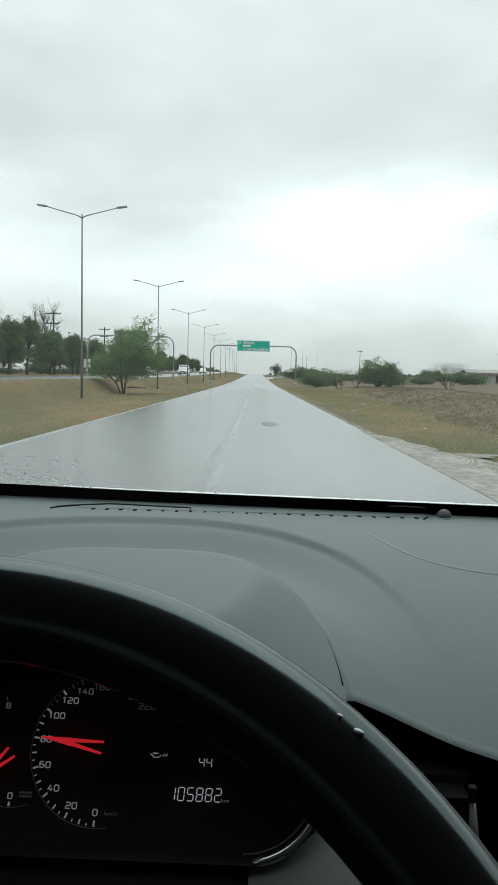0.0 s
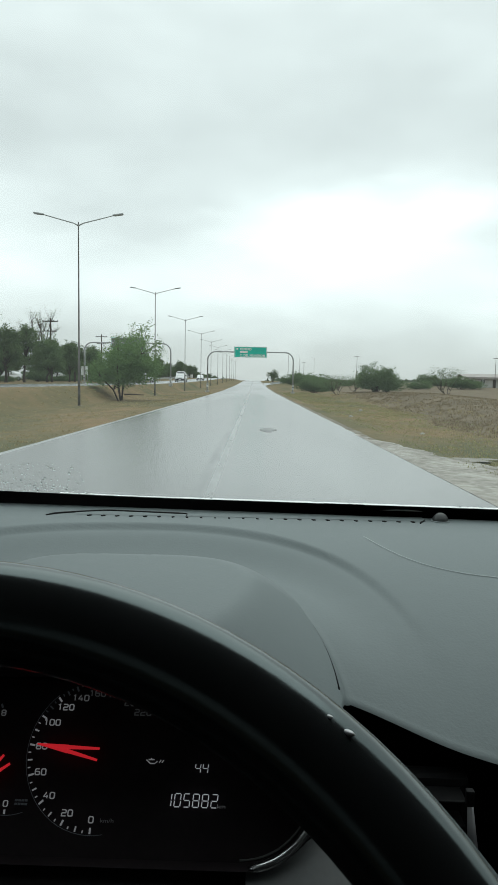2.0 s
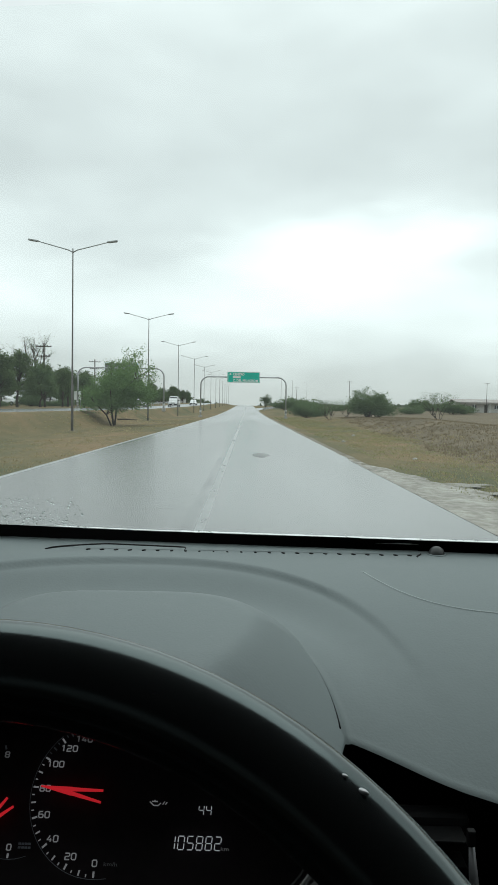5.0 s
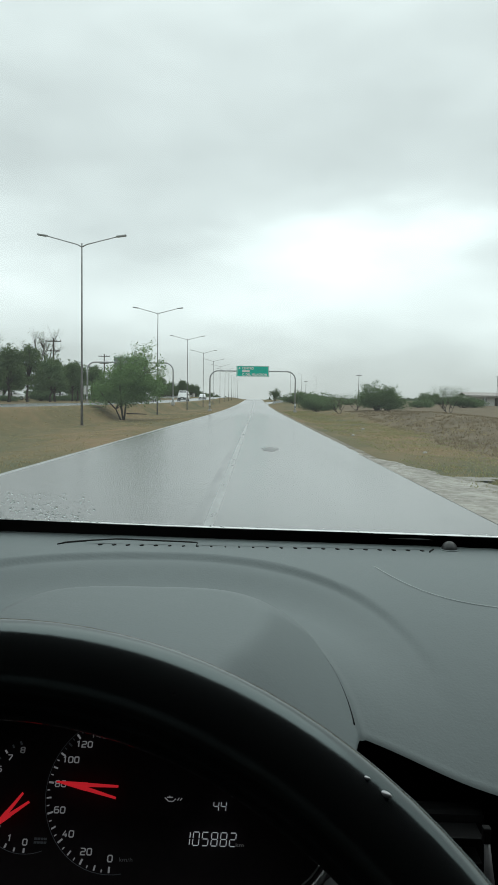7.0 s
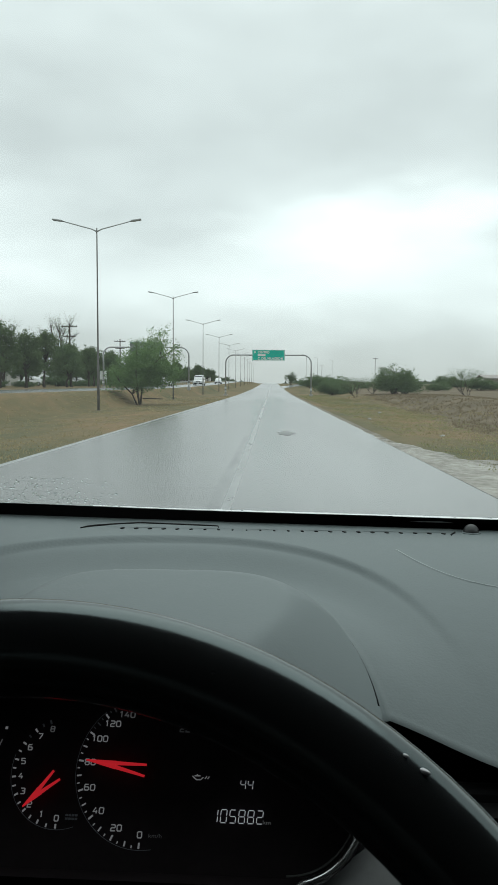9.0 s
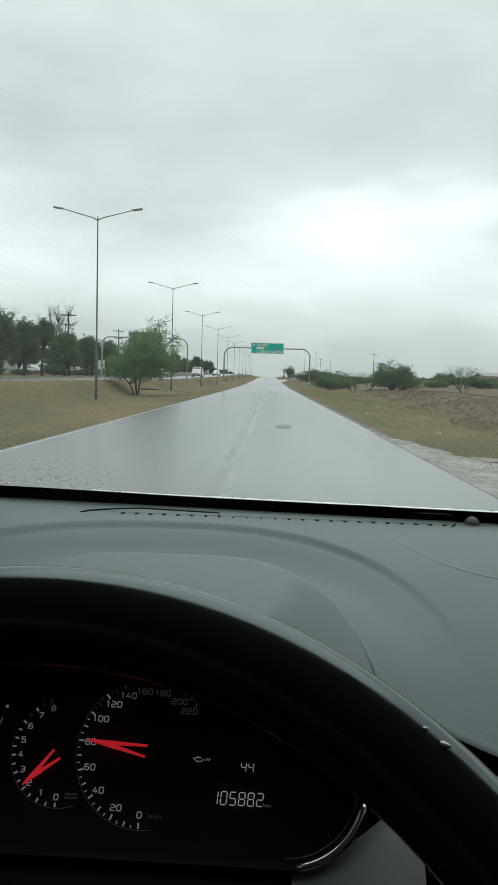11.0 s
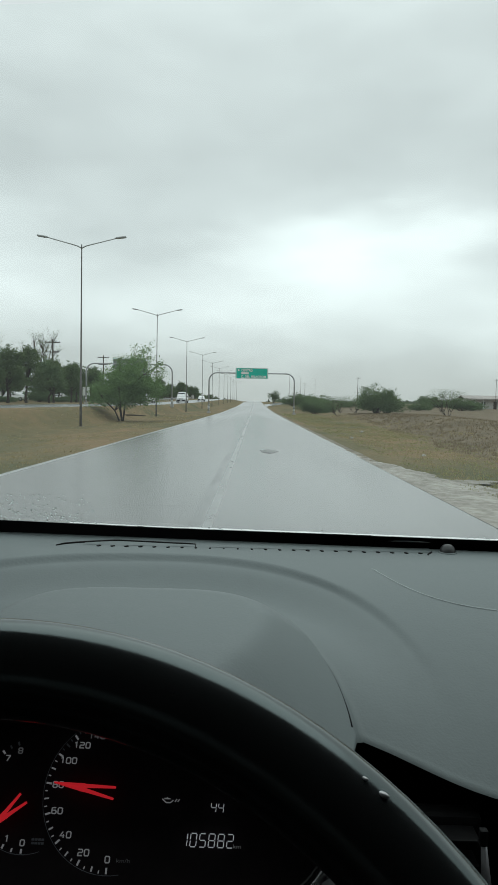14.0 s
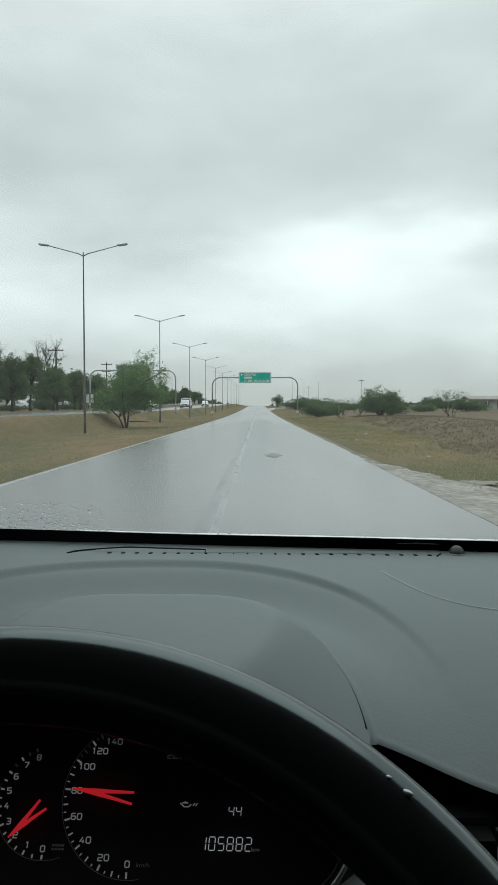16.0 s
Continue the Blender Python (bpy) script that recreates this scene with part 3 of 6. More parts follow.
def tree(name, seed, height, width, trunk_share, leaves, leaf, mat, stems=1, label="", category="tree", twigs=0):
    """Tapered trunk, bent limbs and a crown of small leaves gathered in clumps round the limbs' ends."""
    rnd = random.Random(seed)
    root = empty(name)
    bm = bmesh.new()
    centres = []
    for s in range(stems):
        lean = Vector((rnd.uniform(-1, 1), rnd.uniform(-1, 1), 0)) * (0.10 if stems == 1 else 0.34) * width
        foot = Vector((rnd.uniform(-1, 1), rnd.uniform(-1, 1), 0)) * (0.0 if stems == 1 else 0.08 * width)
        fork = foot + lean * 0.6 + Vector((0, 0, height * trunk_share))
        r = height * 0.020 / math.sqrt(stems)
        mid = foot.lerp(fork, 0.5) + Vector((rnd.gauss(0, 0.05), rnd.gauss(0, 0.05), 0)) * height * 0.3
        tube(bm, [foot - Vector((0, 0, 0.15)), foot + Vector((0, 0, 0.1)), mid, fork], [r * 1.7, r * 1.2, r, r * 0.85], 7)
        limbs = 7 if stems == 1 else 4
        for k in range(limbs):
            a = 6.283 * (k + rnd.random() * 0.7) / limbs
            out = width * 0.5 * rnd.uniform(0.45, 1.0)
            tip = fork + lean * 0.5 + Vector((math.cos(a) * out, math.sin(a) * out, (height - fork.z) * rnd.uniform(0.25, 0.9)))
            bend = fork.lerp(tip, 0.5) + Vector((0, 0, 0.08 * height))
            tube(bm, [fork - Vector((0, 0, r)), bend, tip], [r * 0.6, r * 0.38, r * 0.12], 5)
            centres += [tip, tip, bend.lerp(tip, 0.5)]
            for _ in range(2 + twigs):
                q = bend.lerp(tip, rnd.random()) + Vector((rnd.gauss(0, 0.12), rnd.gauss(0, 0.12), abs(rnd.gauss(0, 0.16)))) * width
                q.z = min(q.z, height * 1.02)
                tube(bm, [bend.lerp(tip, rnd.uniform(0.0, 0.7)), q], [r * 0.2, r * 0.05], 4, cap=False)
                centres.append(q)
        if stems == 1:
            top = fork + Vector((rnd.gauss(0, 0.1) * width, rnd.gauss(0, 0.1) * width, (height - fork.z) * 0.95))
            tube(bm, [fork, top], [r * 0.7, r * 0.1], 5)
            centres += [top, fork.lerp(top, 0.6)]
    part("trunk", bm, M_BARK, root)
    v, f = foliage(rnd, centres, width * (0.080 if stems == 1 else 0.072), leaves, leaf)
    v = [p if p.z > 0.08 else Vector((p.x, p.y, 0.08 + 0.2 * rnd.random())) for p in v]
    raw("crown", v, f, mat, root)
    return tagged(root, label, category)


def shrub(name, seed, height, width, lobes, leaves, leaf, mat, label, category="bush", twigs=14, foot=0.06, low=0.72, stems=0, lean=0.0):
    """Stems from one root that carry overlapping leafy lobes down to the ground, with gaps and loose twigs at the outline."""
    rnd = random.Random(seed)
    root = empty(name)
    bm = bmesh.new()
    forms, centres, bends = [], [], []
    for k in range(lobes):
        a, r = 6.283 * (k + rnd.random()) / lobes, width * 0.5 * rnd.uniform(0.15, 0.68)
        h = height * rnd.uniform(0.34, 0.80) * (1 - 0.35 * r / width)
        c = Vector((math.cos(a) * r + lean * h, math.sin(a) * r, h * low + height * foot))
        forms.append((c, width * rnd.uniform(0.14, 0.25), h * rnd.uniform(0.34, 0.48)))
        bend = c * 0.45 + Vector((rnd.gauss(0, 0.04), rnd.gauss(0, 0.04), 0)) * width
        if stems and k >= stems:
            tube(bm, [bends[k % stems], bends[k % stems].lerp(c, 0.5) + Vector((0, 0, 0.04 * height)), c], [height * 0.006, height * 0.004, height * 0.002], 5)
            continue
        bends.append(bend)
        thick = 1.5 if stems else 1.0
        tube(bm, [(c.x * 0.1, c.y * 0.1, -0.15), bend, c, c + Vector((0, 0, h * 0.25))], [height * q * thick for q in (0.009, 0.007, 0.005, 0.002)], 6)
    for c, rw, rh in forms:
        for _ in range(26):
            d = Vector((rnd.gauss(0, 1), rnd.gauss(0, 1), rnd.gauss(0, 1))).normalized()
            q = rnd.uniform(0.45, 1.0)
            p = c + Vector((d.x * rw * q, d.y * rw * q, d.z * rh * q))
            if p.z > height * foot:
                centres.append(p)
    for _ in range(twigs):
        c, rw, rh = rnd.choice(forms)
        d = Vector((rnd.gauss(0, 0.7), rnd.gauss(0, 0.7), abs(rnd.gauss(0.8, 0.4)))).normalized()
        tip = c + Vector((d.x * rw, d.y * rw, d.z * rh)) * rnd.uniform(1.05, 1.45)
        tube(bm, [c, tip], [height * 0.004, height * 0.001], 4, cap=False)
        centres += [tip, c.lerp(tip, 0.8)]
    part("trunk", bm, M_BARK, root, "thin brown stems")
    v, f = foliage(rnd, centres, width * 0.040, leaves, leaf)
    raw("crown", v, f, mat, root)
    return tagged(root, label, category)


def crowned(name, seed, height, width, bole, lobes, leaves, leaf, mat, label, twigs=26):
    """A single trunk that shows below a dense, uneven crown, with limbs to its leafy lobes and twigs out of the top."""
    rnd = random.Random(seed)
    root = empty(name)
    bm = bmesh.new()
    r = height * 0.021
    line = [Vector((0, 0, -0.2)), Vector((0.02 * width, 0, bole * 0.5)), Vector((rnd.gauss(0, 0.04) * width, rnd.gauss(0, 0.04) * width, bole)),
            Vector((rnd.gauss(0, 0.08) * width, rnd.gauss(0, 0.08) * width, bole + (height - bole) * 0.45)),
            Vector((rnd.gauss(0, 0.10) * width, rnd.gauss(0, 0.10) * width, height * 0.93))]
    tube(bm, line, [r * 1.5, r * 1.05, r * 0.95, r * 0.6, r * 0.12], 8)
    forms, centres = [], []
    for k in range(lobes):
        u = (k + rnd.random()) / lobes
        z = bole + (height - bole) * (0.12 + 0.76 * u)
        reach = width * 0.5 * math.sin(math.pi * (0.30 + 0.60 * u)) * rnd.uniform(0.35, 0.80)
        a = 2.4 * k + rnd.uniform(-0.5, 0.5)
        c = Vector((math.cos(a) * reach, math.sin(a) * reach, z))
        forms.append((c, width * rnd.uniform(0.13, 0.20), (height - bole) * rnd.uniform(0.10, 0.17)))
        start = line[2].lerp(line[3], min(1.0, 0.9 * u))
        tube(bm, [start, start.lerp(c, 0.55) + Vector((0, 0, 0.03 * height)), c], [r * 0.5, r * 0.3, r * 0.12], 5)
    for c, rw, rh in forms:
        for _ in range(22):
            d = Vector((rnd.gauss(0, 1), rnd.gauss(0, 1), rnd.gauss(0, 1))).normalized() * rnd.uniform(0.4, 1.0)
            centres.append(c + Vector((d.x * rw, d.y * rw, d.z * rh)))
    for _ in range(twigs):
        c, rw, rh = rnd.choice(forms[lobes // 3:])
        d = Vector((rnd.gauss(0, 0.5), rnd.gauss(0, 0.5), abs(rnd.gauss(1.0, 0.3)))).normalized()
        tip = c + Vector((d.x * rw, d.y * rw, d.z * rh)) * rnd.uniform(1.2, 1.8)
        tube(bm, [c, tip], [r * 0.16, r * 0.04], 4, cap=False)
        centres += [c.lerp(tip, 0.85)]
    part("trunk", bm, M_BARK, root)
    v, f = foliage(rnd, centres, width * 0.045, leaves, leaf)
    raw("crown", v, f, mat, root)
    return tagged(root, label, "tree")


def stand(ob, x, y, turn, size=1.0, sink=0.0, wide=1.0):
    return pose(x, y, ground_z(x, y) - sink, 0, 0, turn) @ Matrix.Diagonal((size * wide, size * wide, size, 1))


L_ROW = "dense dark-green roadside tree with an uneven crown"
ROW = [shrub("tree", 11, 7.0, 6.4, 12, 19000, 0.10, M_LEAF, L_ROW, "tree", 24, 0.05, 0.58),
       shrub("tree", 12, 6.0, 7.0, 13, 19000, 0.10, M_LEAF, L_ROW, "tree", 20, 0.05, 0.58),
       shrub("tree", 14, 4.8, 5.5, 10, 11000, 0.10, M_LEAF, "low spreading green roadside tree", "tree", 16, 0.06)]
L_WOOD = "dense dark grey-green tree with a bare trunk foot"
WOOD = [crowned("tree", 15, 6.6, 4.6, 1.5, 15, 9500, 0.13, M_LEAF, L_WOOD),
        crowned("tree", 16, 7.4, 5.0, 1.7, 16, 10500, 0.13, M_LEAF, L_WOOD),
        crowned("tree", 17, 5.6, 5.0, 1.4, 14, 9000, 0.13, M_LEAF_B, "spreading mid-green tree with a leaning trunk"),
        tree("tree", 18, 11.0, 5.0, 0.34, 4200, 0.065, M_LEAF, stems=4, label="tall half-bare tree with upright spiky limbs", twigs=11)]
BUSH = [shrub("bush", 21, 3.3, 3.8, 14, 17000, 0.06, M_LEAF_B, "rounded green bush among dry grass", low=0.50, foot=0.02),
        shrub("bush", 22, 2.5, 3.4, 13, 14000, 0.055, M_LEAF_B, "low green bush among dry grass", low=0.46, foot=0.02),
        tree("bush", 23, 2.8, 2.6, 0.2, 2600, 0.05, M_LEAF, stems=5, label="half-bare scrub bush with thin twigs", category="bush", twigs=5)]
rnd = random.Random(5)
placed = set()


def plant(kind, i, x, y, size, wide=1.0, group=""):
    ob = kind[i]
    m = stand(ob, x, y, rnd.uniform(0, 360), size, 0.03, wide)
    if (id(kind), i) not in placed:
        placed.add((id(kind), i))
        ob.matrix_basis = m
        made = ob
    else:
        made = ob.copy()
        scene.collection.objects.link(made)
        made.matrix_basis = m
        for c in ob.children:
            d = c.copy()
            scene.collection.objects.link(d)
            d.parent = made
    if group:
        made["group"] = group
    return made


# the wood behind the opposite carriageway: a front row with bare trunk feet, a thicker row behind
WOODS = "trees behind the opposite road"
for i, x, y, size in [(1, -24.6, 58.0, 0.88), (1, -25.0, 64.0, 0.86), (0, -24.8, 70.5, 0.84), (1, -25.2, 77.5, 0.86), (2, -25.0, 85.5, 0.92), (3, -32.0, 106.0, 1.0), (3, -30.0, 78.0, 0.70),
                      (0, -26.0, 91.0, 0.86), (0, -25.6, 98.0, 0.82), (1, -26.4, 104.0, 0.80), (2, -25.6, 110.5, 0.92), (1, -27.0, 118.0, 0.80)]:
    plant(WOOD, i, x, y, size, rnd.uniform(0.95, 1.1), WOODS)
y = 52.0
while y < 150:
    if not 88 < y < 96:
        plant(BUSH, rnd.choice([0, 1]), rnd.uniform(-31, -29), y, rnd.uniform(0.55, 0.85), rnd.uniform(1.3, 1.7), "undergrowth in the wood")
    y += rnd.uniform(4.0, 6.5)
y = 44.0
while y < 135:
    plant(WOOD, rnd.choice([0, 1, 2]), rnd.uniform(-34, -30), y, rnd.uniform(0.72, 0.92), rnd.uniform(1.0, 1.2), WOODS)
    plant(ROW, rnd.choice([0, 1, 2]), rnd.uniform(-48, -44), y + 2, rnd.uniform(0.75, 0.95), 1.1, WOODS)
    y += rnd.uniform(5.0, 7.0)
while y < 330:
    plant(WOOD, rnd.choice([0, 1, 2, 2]), rnd.uniform(-32, -26), y, rnd.uniform(0.75, 1.0), rnd.uniform(1.0, 1.25), WOODS)
    plant(ROW, rnd.choice([0, 1]), rnd.uniform(-38, -33), y + 3, rnd.uniform(0.8, 1.0), 1.1, WOODS)
    y += rnd.uniform(6, 10)
for x, y, size in [(-36, 420, 1.1), (-45, 430, 1.2), (-52, 425, 1.1), (-60, 440, 1.2), (-30, 455, 0.9), (-68, 450, 1.1)]:
    plant(ROW, rnd.choice([0, 1]), x, y, size, 1.4, WOODS)
y = -158.0
while y < 40:
    plant(ROW, rnd.choice([0, 1, 2, 2]), rnd.uniform(-33, -27), y, rnd.uniform(0.7, 0.95), rnd.uniform(0.9, 1.2), WOODS)
    y += rnd.uniform(6, 11)
# bushes on the bank beside the verge
for i, x, y, s, w in [(0, 11.3, 65.0, 1.3, 1.05), (0, 12.8, 68.0, 1.05, 1.1), (2, 8.6, 72.0, 0.7, 1.3), (2, 16.5, 60.0, 0.8, 1.3), (0, 8.0, 93.0, 1.0, 1.15),
                      (1, 9.6, 99.0, 1.2, 1.2), (0, 8.8, 112.0, 1.1, 1.2), (2, 12.6, 88.0, 0.8, 1.4),
                      (2, 15.0, 126.0, 0.7, 1.3), (0, 44.0, 150.0, 1.5, 1.4), (1, 47.5, 154.0, 1.4, 1.3), (1, 34.0, 146.0, 1.2, 1.4),
                      (0, 10.5, 188.0, 1.5, 1.3), (0, 13.0, 196.0, 1.8, 1.2), (1, 16.0, 192.0, 1.6, 1.4), (0, 17.0, 228.0, 1.5, 1.3), (0, 19.0, 214.0, 1.7, 1.5),
                      (1, 24.0, 185.0, 1.2, 1.5), (1, 52.0, 200.0, 1.6, 1.6), (1, 42.0, 240.0, 1.7, 1.6), (0, 64.0, 260.0, 1.8, 1.7)]:
    plant(BUSH, i, x, y, s, w, "bushes along the bank")
# the spreading tree on the median and the round tree where the roads part
MEDIAN_TREE = [shrub("tree", 31, 4.5, 4.9, 22, 34000, 0.065, M_LEAF_C, "bushy green many-stemmed tree on the median", "tree", 34, 0.06, 0.76, 5, -0.12)]
plant(MEDIAN_TREE, 0, -9.35, 50.0, 1.12, 1.04)
MEDIAN_TREE[0].matrix_basis = stand(MEDIAN_TREE[0], -9.35, 50.0, 180, 1.24, 0.03, 0.95)
FORK_TREE = [shrub("tree", 32, 5.4, 5.4, 11, 9000, 0.11, M_LEAF, "small round dark-green tree where the road forks", "tree", 12, 0.12)]
plant(FORK_TREE, 0, 6.8, 250.0, 0.95)


# trees passed before: a bare one, and a leafy one with a notice board at its foot
BARE = [tree("tree", 33, 4.6, 4.4, 0.12, 160, 0.05, M_LEAF, stems=7, label="bare grey many-stemmed tree beside the verge", twigs=9)]
plant(BARE, 0, 5.2, -88.0, 1.0)
for i, x, y, s, w in [(1, 4.9, -80.0, 0.7, 1.1), (0, 8.6, -74.0, 0.9, 1.3), (1, 7.4, -60.0, 0.9, 1.4), (0, 10.5, -46.0, 1.1, 1.3), (2, 9.0, -30.0, 1.0, 1.3), (0, 12.0, -14.0, 1.0, 1.3), (1, 14.0, 6.0, 1.0, 1.3)]:
    plant(BUSH, i, x, y, s, w, "bushes along the bank")
VERGE_TREE = [tree("tree", 34, 4.4, 3.2, 0.35, 5200, 0.075, M_LEAF, label="small leaning green tree beside the verge", twigs=3)]
plant(VERGE_TREE, 0, 5.6, -20.0, 1.0)


def far_woods():
    rnd = random.Random(9)
    verts, faces = [], []
    for _ in range(5200):
        a = rnd.uniform(-1.0, 1.0)
        d = rnd.choice([420, 520, 650, 800]) + rnd.uniform(-40, 40)
        x, y = d * math.sin(a), d * math.cos(a)
        if -24 < x < 12:
            continue
        h = (1.6 + 2.2 * (noise.noise((x * 0.01, y * 0.01, 1.0)) + 0.5)) * rnd.uniform(0.2, 1.0)
        z, k = ground_z(x, y), rnd.uniform(0.9, 2.2)
        n = len(verts)
        verts += [(x - k, y, z + h * 0.3), (x, y + k, z + h), (x + k, y, z + h * 0.4), (x, y - k, z - 0.1)]
        faces += [(n, n + 1, n + 2), (n, n + 2, n + 3), (n, n + 3, n + 1), (n + 1, n + 3, n + 2)]
    tagged(raw("far_woods", verts, faces, M_FAR), "low line of far scrub under the grey sky", "woods", kind="stuff")


far_woods()


# ---------------------------------------------------------------- street lamps, gantries, guard rails
def lamp_head(bm, at, out):
    m = pose(*at, 0, -8 * out, 0)
    box(bm, 0.26 * out, 0, 0.015, 0.56, 0.20, 0.075, 0.025, m)
    box(bm, 0.28 * out, 0, -0.028, 0.42, 0.16, 0.02, 0.008, m)


def street_lamp(label, double):
    root = empty("street_lamp")
    bm = tube(bmesh.new(), [(0, 0, -0.3), (0, 0, 2.5), (0, 0, 2.55), (0, 0, 9.6), (0, 0, 9.75)], [0.072, 0.068, 0.048, 0.030, 0.029], 10)
    part("pole", bm, M_POLE, root)
    part("base", boxes((0, 0, 0.0, 0.32, 0.32, 0.08), bevel=0.03), M_MUD, root, "small muddy concrete footing", False)
    part("hatch", boxes((0, -0.078, 0.8, 0.09, 0.03, 0.36), bevel=0.008), M_POLE, root, "", False)
    for out in (-1, 1) if double else (-1,):
        reach = 1.85 if double else 0.75
        arm = tube(bmesh.new(), [(0, 0, 9.55), (0.25 * out, 0, 9.68), (reach * out, 0, 10.1 if double else 9.85)], [0.036, 0.032, 0.026], 8)
        a = part("arm", arm, M_STEEL, root)
        bm = bmesh.new()
        lamp_head(bm, (reach * out, 0, 10.1 if double else 9.85), out)
        part("lamp_head", bm, M_STEEL, a, "grey luminaire with a flat lens", False)
    return tagged(root, label, "street lamp")


lamp_m = lambda x, y: pose(x, y, ground_z(x, y), 0, 0, 0)
LAMP_Y = [38.0 + 29.2 * k for k in range(-7, 12)]
first = street_lamp("tall grey double-armed street lamp on the grass median", True)
first.matrix_basis = lamp_m(-9.4, LAMP_Y[0])
first["group"] = "street lamps on the median"
for y in LAMP_Y[1:]:
    copy_thing(first, lamp_m(-9.4, y))
single = street_lamp("tall grey single-armed street lamp beside the guard rail", False)
single.matrix_basis = lamp_m(10.8, 222.0)
single["group"] = "street lamps by the slip road"
for y in (252.0, 282.0):
    copy_thing(single, lamp_m(slip_right(y) + 2.2, y))


def letter_mesh(text, size):
    cu = bpy.data.curves.new("lettering", "FONT")
    cu.body, cu.size, cu.extrude, cu.offset = text, size, 0.003, 0.012
    tmp = bpy.data.objects.new("lettering", cu)
    scene.collection.objects.link(tmp)
    bpy.context.view_layer.update()
    me = bpy.data.meshes.new_from_object(tmp.evaluated_get(bpy.context.evaluated_depsgraph_get()))
    bpy.data.objects.remove(tmp)
    me.materials.clear()
    return me


def gantry(front, label):
    root = empty("sign_gantry")
    w, h, r = 10.4, 4.95, 1.0
    pts = [(-w / 2, 0, -0.2), (-w / 2, 0, h - r)]
    pts += [(-w / 2 + r - r * math.cos(a), 0, h - r + r * math.sin(a)) for a in [math.pi / 2 * k / 6 for k in range(1, 7)]]
    pts += [(w / 2 - r + r * math.sin(a), 0, h - r + r * math.cos(a)) for a in [math.pi / 2 * k / 6 for k in range(0, 7)]]
    pts += [(w / 2, 0, -0.2)]
    part("arch_pipe", tube(bmesh.new(), pts, 0.085, 10), M_STEEL, root, "bent grey steel pipe spanning the road")
    for s in (-1, 1):
        part("footing", boxes((s * w / 2, 0, 0.06, 0.44, 0.44, 0.34), bevel=0.04), M_CONCRETE, root, "white and dark concrete footing", False)
        part("brace", tube(bmesh.new(), [(s * (w / 2 - 0.02), 0.32, 0), (s * (w / 2), 0.30, h - r)], 0.05, 8), M_STEEL, root)
        part("marker", boxes((s * w / 2, -0.10, 0.75, 0.24, 0.03, 0.5), bevel=0.006), M_SIGNWHITE, root, "small white marker plate", False)
        for k in range(3):
            part("stripe", boxes((s * w / 2, -0.118, 0.59 + 0.16 * k, 0.235, 0.006, 0.07)), M_BLACK, root, "dark marker stripe", False)
    board = part("sign_board", boxes((0, -0.14 * front, h - 0.02, 3.95, 0.05, 1.30), bevel=0.01), M_SIGN, root, "green road sign board", False)
    f = -0.14 * front - 0.030 * front
    part("border", boxes((0, f, h + 0.60, 3.85, 0.012, 0.05), (0, f, h - 0.64, 3.85, 0.012, 0.05), (-1.90, f, h - 0.02, 0.05, 0.012, 1.2),
                         (1.90, f, h - 0.02, 0.05, 0.012, 1.2)), M_SIGNWHITE, board, "thin white border", False)
    if front > 0:
        for line, x, z, wide in (("CENTRO", -1.30, 0.34, 1.40), ("C. DEL MILAGRO", -1.30, -0.42, 2.75)):
            me = letter_mesh(line, 0.40)
            xs = [v.co.x for v in me.vertices]
            k = wide / (max(xs) - min(xs))
            me.materials.append(M_SIGNWHITE)
            w_ob = new("lettering", me)
            w_ob.parent = board
            w_ob.matrix_basis = pose(x, f - 0.004, h + z - 0.14, 90) @ Matrix.Diagonal((k, 1, 1, 1))
        part("text_bar", boxes((-0.83, f, h - 0.02, 0.94, 0.012, 0.24)), M_SIGNWHITE, board, "", False)
        bm = bmesh.new()
        bmesh.ops.create_cone(bm, cap_ends=True, segments=3, radius1=0.17, radius2=0.17, depth=0.012, matrix=pose(-1.62, f, h + 0.34, 90, 90, 0))
        part("arrow", bm, M_SIGNWHITE, board, "white direction arrow", False)
        part("route_mark", boxes((1.62, f, h - 0.42, 0.24, 0.012, 0.24)), M_SIGNWHITE, board, "", False)
    part("backing", boxes(*[(x, -0.085 * front, h - 0.02, 0.07, 0.05, 1.36) for x in (-1.5, -0.5, 0.5, 1.5)],
                                 (0, -0.10 * front, h + 0.45, 3.9, 0.025, 0.07), (0, -0.10 * front, h - 0.5, 3.9, 0.025, 0.07)), M_SIGNBACK, board, "grey stiffening rails", False)
    part("rear_sheet", boxes((0, -0.112 * front, h - 0.02, 3.9, 0.006, 1.26)), M_SIGNBACK, board, "bare grey rear sheet", False)
    return tagged(root, label, "road sign")


g = gantry(1, "green overhead direction sign on a bent steel gantry over the road")
g.matrix_basis = pose(-0.42, 86.0, along(86) - 0.05)
g2 = gantry(-1, "overhead sign gantry over the opposite road, seen from behind")
g2.matrix_basis = pose(-15.2, 85.0, along(85) + RISE - 0.05)


